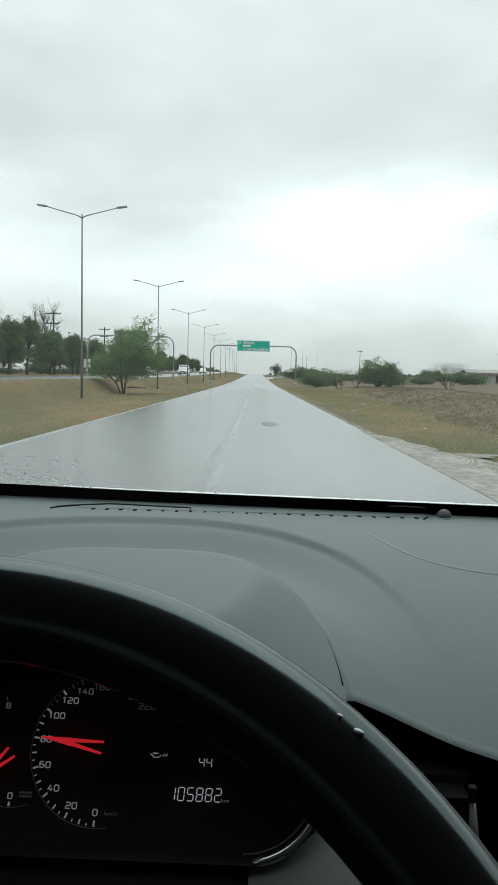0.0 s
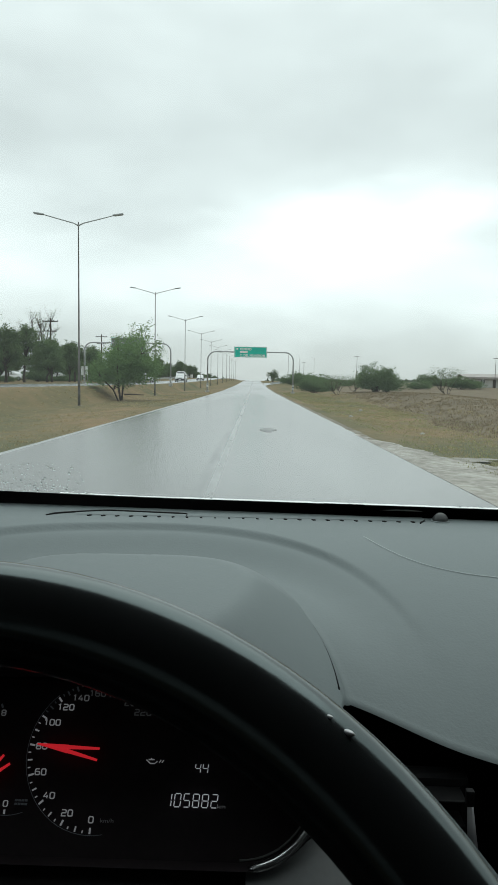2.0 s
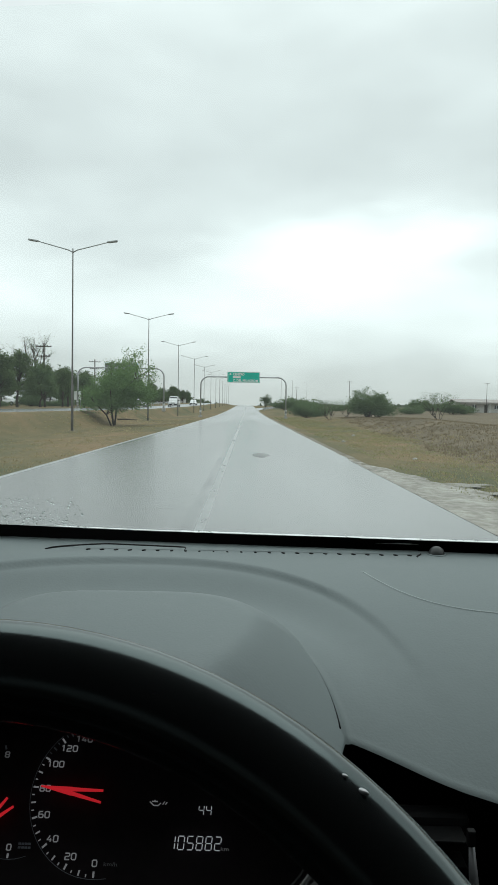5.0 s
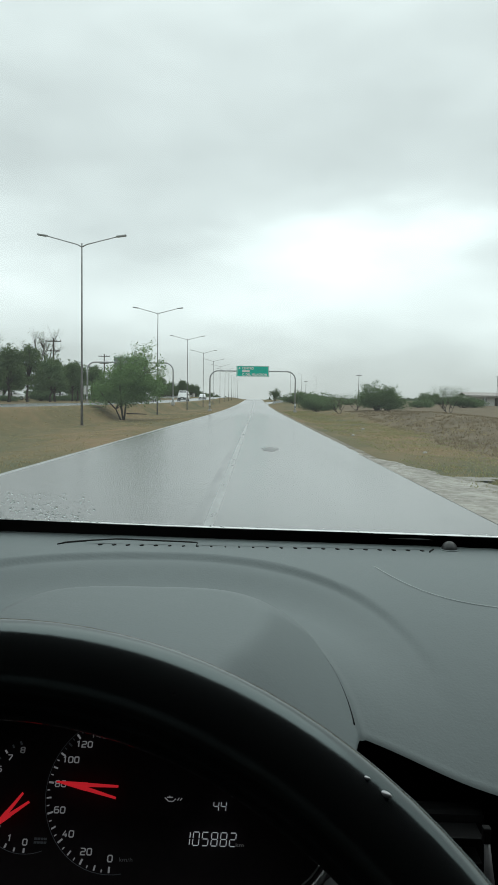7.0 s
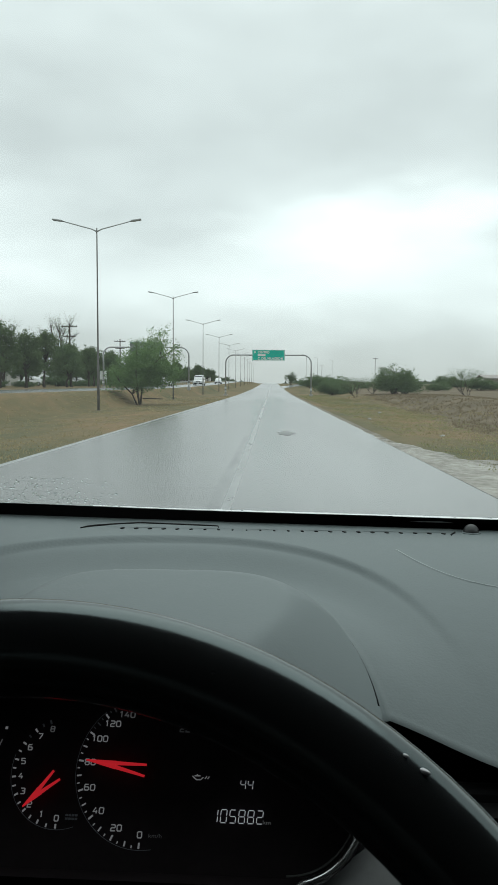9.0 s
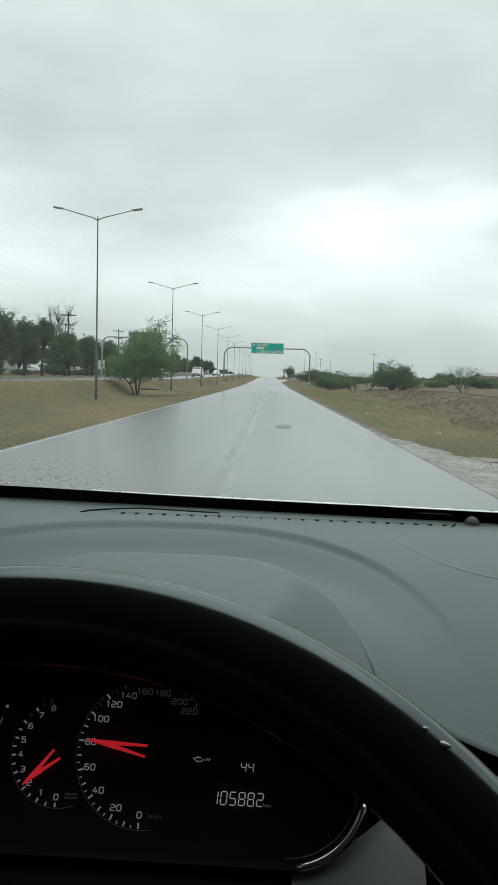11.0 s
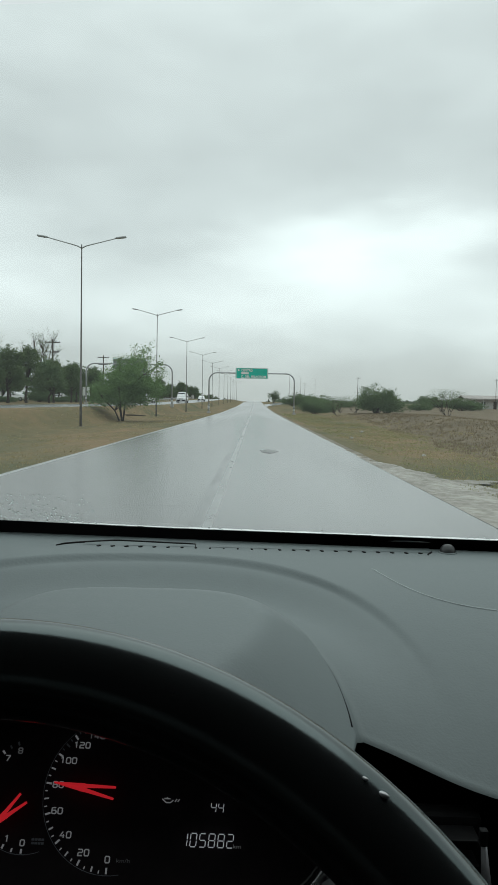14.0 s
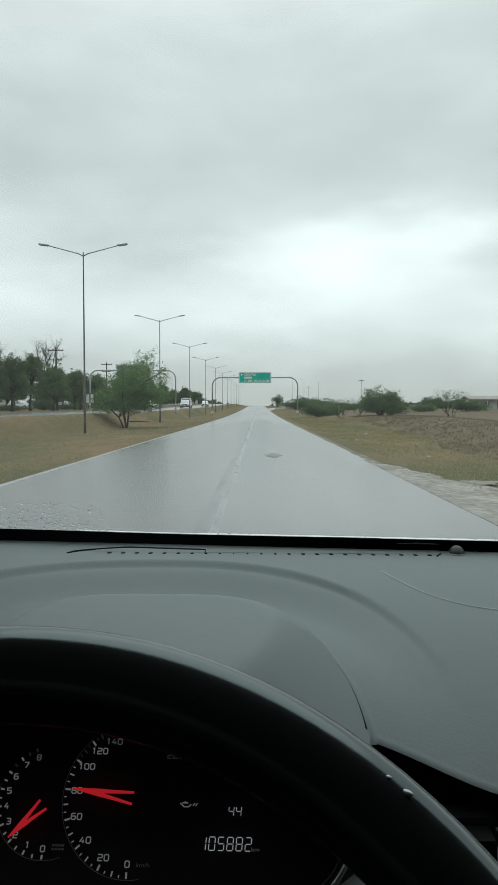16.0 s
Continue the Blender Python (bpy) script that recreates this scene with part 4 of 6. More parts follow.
def guard_rail(x_of, y0, y1, label, base):
    root = empty("guard_rail")
    prof = [(0.0, 0.42), (0.03, 0.47), (0.03, 0.52), (-0.02, 0.57), (0.03, 0.62), (0.03, 0.67), (0.0, 0.72)]
    ys = [y0 + 2.0 * i for i in range(int((y1 - y0) / 2) + 1)]
    bm = bmesh.new()
    grid_sheet(bm, [[(x_of(y) - p, y, base(x_of(y), y) + q) for p, q in prof] for y in ys])
    grid_sheet(bm, [[(x_of(y) - p + 0.006, y, base(x_of(y), y) + q) for p, q in prof] for y in ys])
    part("rail_beam", bm, M_STEEL, root, "galvanised steel w-beam")
    post = mesh_of(boxes((0, 0, 0.3, 0.10, 0.12, 0.85), bevel=0.008), "post", M_STEEL, False)
    for y in ys[::2]:
        p = new("post", post)
        p.parent = root
        p.location = (x_of(y) + 0.085, y, base(x_of(y), y))
    return tagged(root, label, "guard rail")


guard_rail(lambda y: slip_right(y) + 0.9, 176, 236, "galvanised guard rail curving along the slip road", ground_z)
guard_rail(lambda y: -21.2, 104, 210, "galvanised guard rail beyond the opposite road", ground_z)


def utility_pole(arms):
    root = empty("utility_pole")
    part("pole", tube(bmesh.new(), [(0, 0, -0.4), (0.02, 0, 4.5), (0, 0, 9.4)], [0.15, 0.13, 0.10], 9), M_BARK, root, "dark wooden pole")
    for low, half in arms:
        arm = part("crossarm", boxes((0, -0.12, 8.9 - low, 2 * half, 0.10, 0.13), bevel=0.012), M_BARK, root, "", False)
        utility_insulators(arm, half, low)
    return tagged(root, "dark wooden utility pole with crossarms among trees", "utility pole")


def utility_insulators(arm, half, low):
    for x in (-half + 0.1, -half * 0.42, half * 0.42, half - 0.1):
        bm = bmesh.new()
        bmesh.ops.create_cone(bm, cap_ends=True, segments=10, radius1=0.055, radius2=0.035, depth=0.18, matrix=pose(x, -0.12, 9.05 - low))
        part("insulator", bm, M_DARKGLASS, arm, "", False)


up = utility_pole([(0.0, 1.15), (1.45, 0.95)])
up["group"] = "utility poles behind the trees"
up.matrix_basis = pose(-30.5, 106.0, ground_z(-30.5, 106), 0, 0, 4)
for y in (146.0, 186.0, 226.0):
    copy_thing(up, pose(-31.5, y, ground_z(-31.5, y), 0, 0, 4))

tall = utility_pole([(0.0, 1.1), (1.3, 0.9), (2.3, 0.75)])
tall["group"] = "utility poles behind the trees"
tall.matrix_basis = pose(-31.0, -128.0, ground_z(-31.0, -128.0), 0, 0, 4)
copy_thing(tall, pose(24.0, -121.0, ground_z(24.0, -121.0), 0, 0, 4))
pts = [Vector((-31.0, -128.1, ground_z(-31, -128) + 9.1)).lerp(Vector((24.0, -121.1, ground_z(24, -121) + 9.1)), k / 20) - Vector((0, 0, 3.2 * (k / 20) * (1 - k / 20))) for k in range(21)]
tagged(part("overhead_cable", tube(bmesh.new(), pts, 0.018, 6), M_BLACK), "thin black cable slung across the road between poles", "cable")


def notice_board(x, y, z, wide, tall, label):
    root = empty("notice_board", pose(x, y, ground_z(x, y)))
    for s in (-1, 1):
        part("post", tube(bmesh.new(), [(s * wide * 0.4, 0, -0.3), (s * wide * 0.4, 0, z + tall)], 0.03, 8), M_STEEL, root)
    part("panel", boxes((0, -0.045, z + tall / 2, wide, 0.03, tall), bevel=0.008), M_SIGNWHITE, root, "plain white panel", False)
    return tagged(root, label, "sign")


notice_board(4.6, -21.5, 1.0, 0.7, 0.8, "small white notice board beside the verge tree")
notice_board(5.6, 247.0, 1.3, 0.7, 0.9, "small white notice board before the round tree")
notice_board(-23.5, 98.0, 1.0, 1.0, 1.2, "white notice board beyond the opposite road")



def low_house(x, y, wide, deep, label):
    """A single-storey house with a shallow roof, a porch on pale posts, windows and a door towards the road."""
    root = empty("house", pose(x, y, ground_z(x, y) - 0.05, 0, 0, 2))
    h, t = 2.7, 0.18
    wins = [-wide * 0.36, -wide * 0.12, wide * 0.34]
    door = wide * 0.12
    cuts = sorted([(q - 0.55, q + 0.55, 0.95, 2.05) for q in wins] + [(door - 0.45, door + 0.45, 0.0, 2.05)])
    wall = bmesh.new()
    at = -wide / 2
    for a, b, z0, z1 in cuts:
        box(wall, (at + a) / 2, -deep / 2 + t / 2, h / 2, a - at, t, h)
        if z0 > 0:
            box(wall, (a + b) / 2, -deep / 2 + t / 2, z0 / 2, b - a, t, z0)
        box(wall, (a + b) / 2, -deep / 2 + t / 2, (z1 + h) / 2, b - a, t, h - z1)
        at = b
    box(wall, (at + wide / 2) / 2, -deep / 2 + t / 2, h / 2, wide / 2 - at, t, h)
    box(wall, 0, deep / 2 - t / 2, h / 2, wide, t, h)
    for sgn in (-1, 1):
        box(wall, sgn * (wide / 2 - t / 2), 0, h / 2, t, deep - 2 * t, h)
    part("wall", wall, M_RENDER, root, "pale rendered wall", False)
    roof = bmesh.new()
    for sgn in (-1, 1):
        box(roof, 0, 0, 0, wide + 0.7, deep * 0.58, 0.12, 0.01, pose(0, sgn * deep * 0.27, h + 0.42, -sgn * 14))
    part("roof", roof, M_ROOF, root, "faded roof sheets", False)
    for q in wins:
        w = part("window", boxes((q, -deep / 2 + 0.10, 1.5, 1.08, 0.03, 1.08)), M_DARKGLASS, root, "dark window", False)
        part("frame", boxes((q, -deep / 2 + 0.05, 1.5, 0.05, 0.05, 1.06), (q, -deep / 2 + 0.05, 2.02, 1.1, 0.06, 0.06), (q, -deep / 2 + 0.05, 0.98, 1.1, 0.06, 0.06)), M_SIGNWHITE, w, "", False)
    part("door", boxes((door, -deep / 2 + 0.10, 1.02, 0.88, 0.05, 2.04), bevel=0.008), M_BARK, root, "dark wooden door", False)
    for k in range(4):
        part("post", boxes((-wide / 2 + 0.3 + (wide - 0.6) * k / 3, -deep / 2 - 1.5, 1.15, 0.16, 0.16, 2.4), bevel=0.01), M_SIGNWHITE, root, "white porch post", False)
    part("porch_roof", boxes((0, -deep / 2 - 0.85, 2.40, wide + 0.2, 1.75, 0.10), bevel=0.01), M_ROOF, root, "", False)
    return tagged(root, label, "house")


low_house(-45.5, 108.0, 11.0, 6.0, "low pale house with a white porch behind trees")
low_house(-36.0, 352.0, 11.0, 6.5, "small far house with a pale roof beside the road")["group"] = "far houses"
low_house(-50.0, 372.0, 10.0, 6.0, "small far house with a pale roof beside the road")["group"] = "far houses"
low_house(62.0, 190.0, 13.0, 6.0, "low pale building beyond the brown field")
for x, y in ((25.0, 172.0), (60.0, 176.0), (74.0, 205.0), (18.5, 262.0)):
    pole = part("post", tube(bmesh.new(), [(0, 0, -0.3), (0, 0, 4.0), (0.02, 0, 7.6)], [0.075, 0.06, 0.045], 8), M_BARK, empty("wire_pole", pose(x, y, ground_z(x, y))))
    part("crossarm", boxes((0.02, 0, 7.35, 1.3, 0.09, 0.10), bevel=0.01), M_BARK, pole.parent, "", False)
    tagged(pole.parent, "thin wooden wire pole beyond the field", "utility pole", "wire poles beyond the field")

# loose timber on the median, stones on the verge
bm = bmesh.new()
for x, y, l, a in [(0, 0, 3.0, 8), (0.4, 0.5, 2.2, -12), (-0.6, 0.3, 2.6, 3)]:
    m = pose(x, y, 0.06, 0, 0, a)
    tube(bm, [m @ Vector((-l / 2, 0, 0)), m @ Vector((0, 0.03, 0.04)), m @ Vector((l / 2, 0, 0))], [0.06, 0.05, 0.03], 7)
log = part("timber_pile", bm, M_BARK)
log.matrix_basis = pose(-10.2, 56.0, ground_z(-10.2, 56.0) - 0.03)
tagged(log, "dark fallen timber lying on the dry grass", "timber")
for x, y, s in [(3.9, 28.0, 0.08), (4.6, 19.0, 0.07), (5.2, 34.0, 0.10)]:
    bm = bmesh.new()
    bmesh.ops.create_icosphere(bm, subdivisions=2, radius=s)
    for v in bm.verts:
        v.co = v.co * (1 + 0.35 * noise.noise(v.co * 9 + Vector((x, y, 0))))
        v.co.z *= 0.6
    st = part("stone", bm, M_CONCRETE, None, "", False)
    st.matrix_basis = pose(x, y, ground_z(x, y) + s * 0.25)
    tagged(st, "small pale stone in the grass", "stone", "stones on the verges")


# ---------------------------------------------------------------- vehicles on the opposite carriageway
def loft(bm, sections):
    """Closed rings of equal length joined into a body."""
    rings = [[bm.verts.new(p) for p in s] for s in sections]
    n = len(rings[0])
    for a, b in zip(rings, rings[1:]):
        for k in range(n):
            bm.faces.new((a[k], a[(k + 1) % n], b[(k + 1) % n], b[k]))
    bm.faces.new(rings[0][::-1])
    bm.faces.new(rings[-1])
    bmesh.ops.recalc_face_normals(bm, faces=bm.faces)
    return bm


def section(y, half, z0, z1, tuck=0.0):
    r = min(0.12, (z1 - z0) * 0.3)
    return [(-half, y, z0 + r), (-half, y, (z0 + z1) / 2), (-half + tuck, y, z1 - r), (-half + tuck + r, y, z1), (half - tuck - r, y, z1), (half - tuck, y, z1 - r),
            (half, y, (z0 + z1) / 2), (half, y, z0 + r), (half - r, y, z0), (-half + r, y, z0)]


def wheel(parent, x, y, r):
    bm = bmesh.new()
    bmesh.ops.create_cone(bm, cap_ends=True, segments=24, radius1=r, radius2=r, depth=0.2, matrix=pose(x, y, r, 0, 90, 0))
    bmesh.ops.bevel(bm, geom=[e for e in bm.edges if len(e.link_faces) == 2 and e.calc_face_angle(0) > 1.0], offset=0.03, segments=2, affect="EDGES")
    t = part("wheel", bm, M_TYRE, parent, "black rubber tyre")
    s = 1 if x > 0 else -1
    bm = bmesh.new()
    bmesh.ops.create_cone(bm, cap_ends=True, segments=20, radius1=r * 0.62, radius2=r * 0.5, depth=0.03, matrix=pose(x + s * 0.10, y, r, 0, 90 * s, 0))
    part("rim", bm, M_SILVER, t, "silver wheel cover", False)


def vehicle(name, length, half, tall, nose, label, category):
    """A van or car that faces along -y."""
    root = empty(name)
    L = length / 2
    z0, belt = 0.25, tall * 0.55
    low = [section(-L, half * 0.86, z0 + 0.1, belt * 0.72), section(-L + 0.15, half * 0.96, z0, belt * 0.86), section(-L + nose, half, z0, belt),
           section(0, half, z0, belt + 0.02), section(L - 0.2, half, z0, belt + 0.02), section(L, half * 0.93, z0 + 0.1, belt * 0.95)]
    part("body", loft(bmesh.new(), low), M_WHITE, root, "white painted body")
    rear = L - 0.15 if name == "van" else L - 0.75
    up = [section(-L + nose * 0.75, half * 0.92, belt - 0.1, belt + 0.06, 0.02), section(-L + nose * 1.7, half * 0.93, belt - 0.1, tall, 0.10),
          section(0.2, half * 0.94, belt - 0.1, tall + 0.03, 0.11), section(rear - 0.35, half * 0.93, belt - 0.1, tall, 0.10),
          section(rear, half * 0.9, belt - 0.1, belt + (0.7 if name == "van" else 0.08) * (tall - belt), 0.06)]
    part("cabin", loft(bmesh.new(), up), M_WHITE, root, "white roof and pillars")
    a, b = -L + nose * 0.86, -L + nose * 1.62
    bm = bmesh.new()
    grid_sheet(bm, [[(-half * 0.8, a - 0.03, belt + 0.10), (half * 0.8, a - 0.03, belt + 0.10)], [(-half * 0.72, b - 0.05, tall - 0.10), (half * 0.72, b - 0.05, tall - 0.10)]])
    part("windscreen", bm, M_DARKGLASS, root, "dark windscreen", False)
    for s in (-1, 1):
        bm = bmesh.new()
        xo, xi = s * (half * 0.945 + 0.005), s * (half * 0.86)
        grid_sheet(bm, [[(xo, b - 0.1, belt + 0.08), (xo, rear - 0.45, belt + 0.08)], [(xi, b + 0.15, tall - 0.12), (xi, rear - 0.5, tall - 0.12)]])
        part("side_window", bm, M_DARKGLASS, root, "dark side window", False)
        part("headlight", boxes((s * half * 0.68, -L + 0.05, belt * 0.68, 0.34, 0.12, 0.16), bevel=0.03), M_LENS, root, "clear headlight", False)
        for y in (-L + 0.85, L - 0.85):
            wheel(root, s * (half - 0.08), y, 0.32)
        part("mirror", boxes((s * (half + 0.09), b - 0.25, belt + 0.15, 0.16, 0.10, 0.14), bevel=0.03), M_BLACK, root, "", False)
    part("bumper", boxes((0, -L - 0.02, 0.42, half * 1.7, 0.16, 0.24), bevel=0.05), M_BLACK, root, "dark front bumper", False)
    part("grille", boxes((0, -L - 0.01, belt * 0.66, half * 0.9, 0.06, 0.14), bevel=0.02), M_BLACK, root, "", False)
    part("number_plate", boxes((0, -L - 0.11, 0.45, 0.40, 0.015, 0.13), bevel=0.003), M_SIGNWHITE, root, "plain pale plate", False)
    return tagged(root, label, category)


def park(ob, x, y):
    ob.matrix_basis = pose(x, y, far_road_z(x, y) + 0.012)


park(vehicle("van", 4.9, 0.95, 2.0, 0.95, "white panel van on the opposite wet road", "van"), -14.2, 138.0)
park(vehicle("car", 4.2, 0.86, 1.48, 1.15, "white hatchback car on the opposite wet road", "car"), -17.5, 116.0)
park(vehicle("car", 4.2, 0.86, 1.48, 1.15, "white car far along the opposite wet road", "car"), -14.4, 190.0)
for x, y, turn in ((-35.5, 104.0, 82), (-36.5, 132.0, 88)):
    v = vehicle("car", 4.2, 0.86, 1.48, 1.15, "white car parked behind the roadside trees", "car")
    v.matrix_basis = pose(x, y, ground_z(x, y), 0, 0, turn)
    v["group"] = "cars parked behind trees"

# ---------------------------------------------------------------- the car in which the camera rides
car = empty("car", CAR)
tagged(car, "small silver car with a grey dashboard and rain on its windscreen", "car")

DX0, DX1 = -0.62, 1.30               # the dashboard from door to door
HOOD_X, HOOD_W = -0.115, 0.185       # the instrument hood


def hood_in(x, y):
    dx, dy = abs(x - HOOD_X) / (0.190 if x < HOOD_X else 0.204), max(0.0, y - 0.40) / (0.275 + 0.012 * smooth01(HOOD_X, 0.0, x))
    k = 2.5 if x < HOOD_X else 3.4
    e = 1.0 - (dx ** k + dy ** k) ** (1 / k)
    return smooth01(-0.040, 0.022, e)


def mound_edge(x, y):
    """Signed distance-like value to the rounded fold round the hood; positive inside."""
    dx, dy = abs(x - HOOD_X) / (0.294 if x > HOOD_X else 0.330), max(0.0, y - 0.50) / 0.377
    k = 2.05 if x > HOOD_X else 2.5
    return 1.0 - (dx ** k + dy ** k) ** (1 / k)


def dash_z(x, y):
    t = min(1.25, max(0.0, (0.93 - y) / 0.43))
    z = 1.064 - 0.111 * t ** 2.4
    z -= 0.012 * max(0.0, x - 0.9) + 0.05 * max(0.0, -0.42 - x)
    e = mound_edge(x, y)
    z += 0.012 * smooth01(0.0, 0.34, e) * (1 - smooth01(0.60, 0.88, y))
    z -= (0.0012 * math.exp(-((e - 0.02) / 0.02) ** 2) + 0.0055 * smooth01(-0.004, 0.016, e) + 0.0195 * smooth01(0.0, 0.21, e)) * smooth01(0.56, 0.82, y)
    h = hood_in(x, y)
    side = max(0.0, abs(x - HOOD_X) - 0.121 + 1.46 * max(0.0, 0.625 - max(y, 0.468)) ** 2)          # the crease bends inwards to the front
    q = ((abs(x - HOOD_X) / (0.130 if x > HOOD_X else 0.105)) ** 4 + (max(0.0, y - 0.40) / 0.260) ** 4) ** 0.25
    side = max(side, 0.13 * (q - 1.0))                                                              # the shoulder at the rear
    top = 1.076 - 0.98 * (math.sqrt(side * side + 0.00014) - 0.0118) - 0.04 * max(0, 0.50 - y)
    return z * (1 - h) + max(z, top) * h


def rear_y(x):
    """Where the dashboard meets the glass."""
    return 0.965 - 0.085 * x - 0.12 * max(0.0, (x - 0.45) / 0.65) ** 2 - 0.5 * max(0.0, -0.42 - x)


def front_y(x):
    if x > HOOD_X:
        lip = 0.424 + 0.126 * smooth01(0.052, 0.090, x)       # the hood's cheek falls back to the fascia
        return lip if x < 0.090 else max(0.46, 0.550 - 0.29 * max(0.0, x - 0.088))
    h = 1 - smooth01(HOOD_W, HOOD_W + 0.12, abs(x - HOOD_X))
    return 0.505 + (0.424 - 0.505) * h


def build_dashboard():
    xs = spaced([(DX0, -0.40, 14), (-0.40, 0.03, 90), (0.03, 0.09, 40), (0.09, 0.16, 16), (0.16, 0.5, 34), (0.5, DX1, 16)])
    rows = []
    for j in range(141):
        v = j / 140
        row = []
        for x in xs:
            y1, y0 = rear_y(x), front_y(x)
            y = y1 + (y0 - y1) * v
            row.append((x, y, dash_z(x, y)))
        rows.append(row)
    for dy, dz in ((-0.0040, -0.0014), (-0.0058, -0.0040)):      # the rolled front edge
        rows.append([(x, front_y(x) + dy, dash_z(x, front_y(x)) + dz) for x in xs])
    bm = bmesh.new()
    grid_sheet(bm, rows)
    ob = part("dashboard", bm, M_DASH, car, "grey grained plastic dashboard with an instrument hood")
    ob.data.materials.append(M_VISOR)                         # black on the hood's front strip stands in for the shade there
    for p in ob.data.polygons:
        if p.center.y < front_y(p.center.x) + 0.012 and p.center.x < 0.048:
            p.material_index = 1
    return ob


dash = build_dashboard()

# the dark gap between the hood's cheek and the dashboard
pts = [(0.056 + 0.0225 * math.sin(1.45 * k / 15), 0.640 - 0.104 * k / 15) for k in range(16)]
part("hood_gap", tube(bmesh.new(), [(x, y, dash_z(x, y) + 0.0004) for x, y in pts], [0.00006 + 0.0007 * (k / 15) ** 4 for k in range(16)], 6), M_BLACK, dash, "dark gap beside the instrument hood")

# the fascia below, facing the seats: hollow for the instruments, with a side vent
bm = bmesh.new()
xs = spaced([(0.052, 0.34, 32), (0.34, DX1, 16)])
grid_sheet(bm, [[(x, front_y(x) + 0.012, dash_z(x, front_y(x)) - 0.012) for x in xs], [(x, front_y(x) + 0.030, 0.93) for x in xs], [(x, front_y(x) + 0.045, 0.80) for x in xs],
                [(x, 0.56, 0.55) for x in xs], [(x, 0.75, 0.40) for x in xs]])
part("fascia", bm, M_DASH_DARK, dash, "near-black plastic fascia")
bm = bmesh.new()
xs = spaced([(DX0, -0.29, 8)])
grid_sheet(bm, [[(x, 0.53, 0.96) for x in xs], [(x, 0.515, 0.80) for x in xs], [(x, 0.55, 0.55) for x in xs], [(x, 0.75, 0.40) for x in xs]])
part("fascia", bm, M_DASH_DARK, dash, "near-black plastic fascia")
# air vents with a bright upright trim
part("vent_frame", boxes((0.128, 0.530, 0.885, 0.100, 0.020, 0.120), bevel=0.006), M_BLACK, dash, "black side air vent", False)
for k in range(6):
    part("vent_slat", boxes((0.126, 0.512, 0.842 + 0.019 * k, 0.088, 0.022, 0.0022), bevel=0.0008), M_BLACK, dash, "", False)
for x, z in ((0.1705, 0.949), (0.1985, 0.934)):
    bm = tube(bmesh.new(), [(x, 0.496, z - 0.006), (x + 0.001, 0.492, z - 0.03), (x + 0.012, 0.478, z - 0.12)], [0.0020, 0.0034, 0.0036] if x < 0.18 else [0.001, 0.0012, 0.0012], 8)
    part("vent_trim", bm, M_SILVER, dash, "upright satin silver trim strip")
part("latch", boxes((0.1695, 0.4935, 0.946, 0.006, 0.006, 0.012), bevel=0.0015), M_BLACK, dash, "", False)
part("centre_panel", boxes((0.360, 0.505, 0.800, 0.300, 0.030, 0.255), bevel=0.014), M_GREYTRIM, dash, "grey centre console panel", False)
# the stalk on the steering column, with a pale end cap
stalk = part("control_stalk", tube(bmesh.new(), [(0.045, 0.490, 0.950), (0.062, 0.489, 0.968), (0.080, 0.490, 0.980)], [0.006, 0.006, 0.006], 10), M_BLACK, car, "black control stalk behind the wheel")
bm = bmesh.new()
bmesh.ops.create_uvsphere(bm, u_segments=14, v_segments=9, radius=0.0058, matrix=pose(0.0865, 0.492, 0.9835, 0, 35, 40) @ Matrix.Diagonal((1.35, 0.9, 0.8, 1)))
part("end_cap", bm, M_SIGNWHITE, stalk, "pale end cap")

# defroster slot along the windscreen, its outlet line, and the light sensor
bm = bmesh.new()
pts = []
for k in range(25):
    u = k / 24
    x = -0.268 + 0.182 * u
    y = 0.910 + 0.040 * min(1.0, (u / 0.40)) ** 0.6 - 0.022 * max(0, u - 0.4)
    pts.append((x, y, dash_z(x, y) + 0.0006))
tube(bm, pts, [0.0008] + [0.0015] * 23 + [0.001], 6)
tube(bm, [pts[-1], (pts[-1][0] + 0.0008, pts[-1][1] - 0.006, dash_z(pts[-1][0], pts[-1][1] - 0.006) + 0.0006), (pts[-1][0] + 0.001, 0.917, dash_z(pts[-1][0], 0.917) + 0.0006)], [0.001, 0.0005, 0.0004], 6)
part("defroster_gap", bm, M_BLACK, dash, "thin dark gap round the defroster outlet")
rows = [[(x, 0.918 - 0.012 * (x - 0.0) ** 2 + d, dash_z(x, 0.92) + 0.0004) for x in [-0.235 + 0.0155 * i for i in range(31)]] for d in (0.004, 0.030)]
bm = bmesh.new()
grid_sheet(bm, rows)
part("defroster_strip", bm, M_DASH, dash, "grey defroster outlet strip")
slot = mesh_of(boxes((0, 0, 0, 0.0036, 0.0055, 0.0014), bevel=0.0005), "defroster_slot", M_BLACK, False)
for i in range(24):
    x = -0.212 + 0.0184 * i
    s = new("defroster_slot", slot)
    s.parent = dash
    big = 0.36 + 0.64 * min(1.0, abs(i - 9) / 6)
    s.scale = (big, big, 1)
    s.location, s.rotation_euler = (x, 0.914 - 0.012 * x * x, dash_z(x, 0.914) + 0.0006), (0, 0, radians(-35 if i < 9 else 30))
bm = bmesh.new()
bmesh.ops.create_uvsphere(bm, u_segments=20, v_segments=12, radius=0.0105, matrix=Matrix.Translation((0.2495, 0.925, dash_z(0.2495, 0.925) + 0.001)))
part("light_sensor", bm, M_SENSOR, dash, "small glossy dark sensor dome")
bm = bmesh.new()
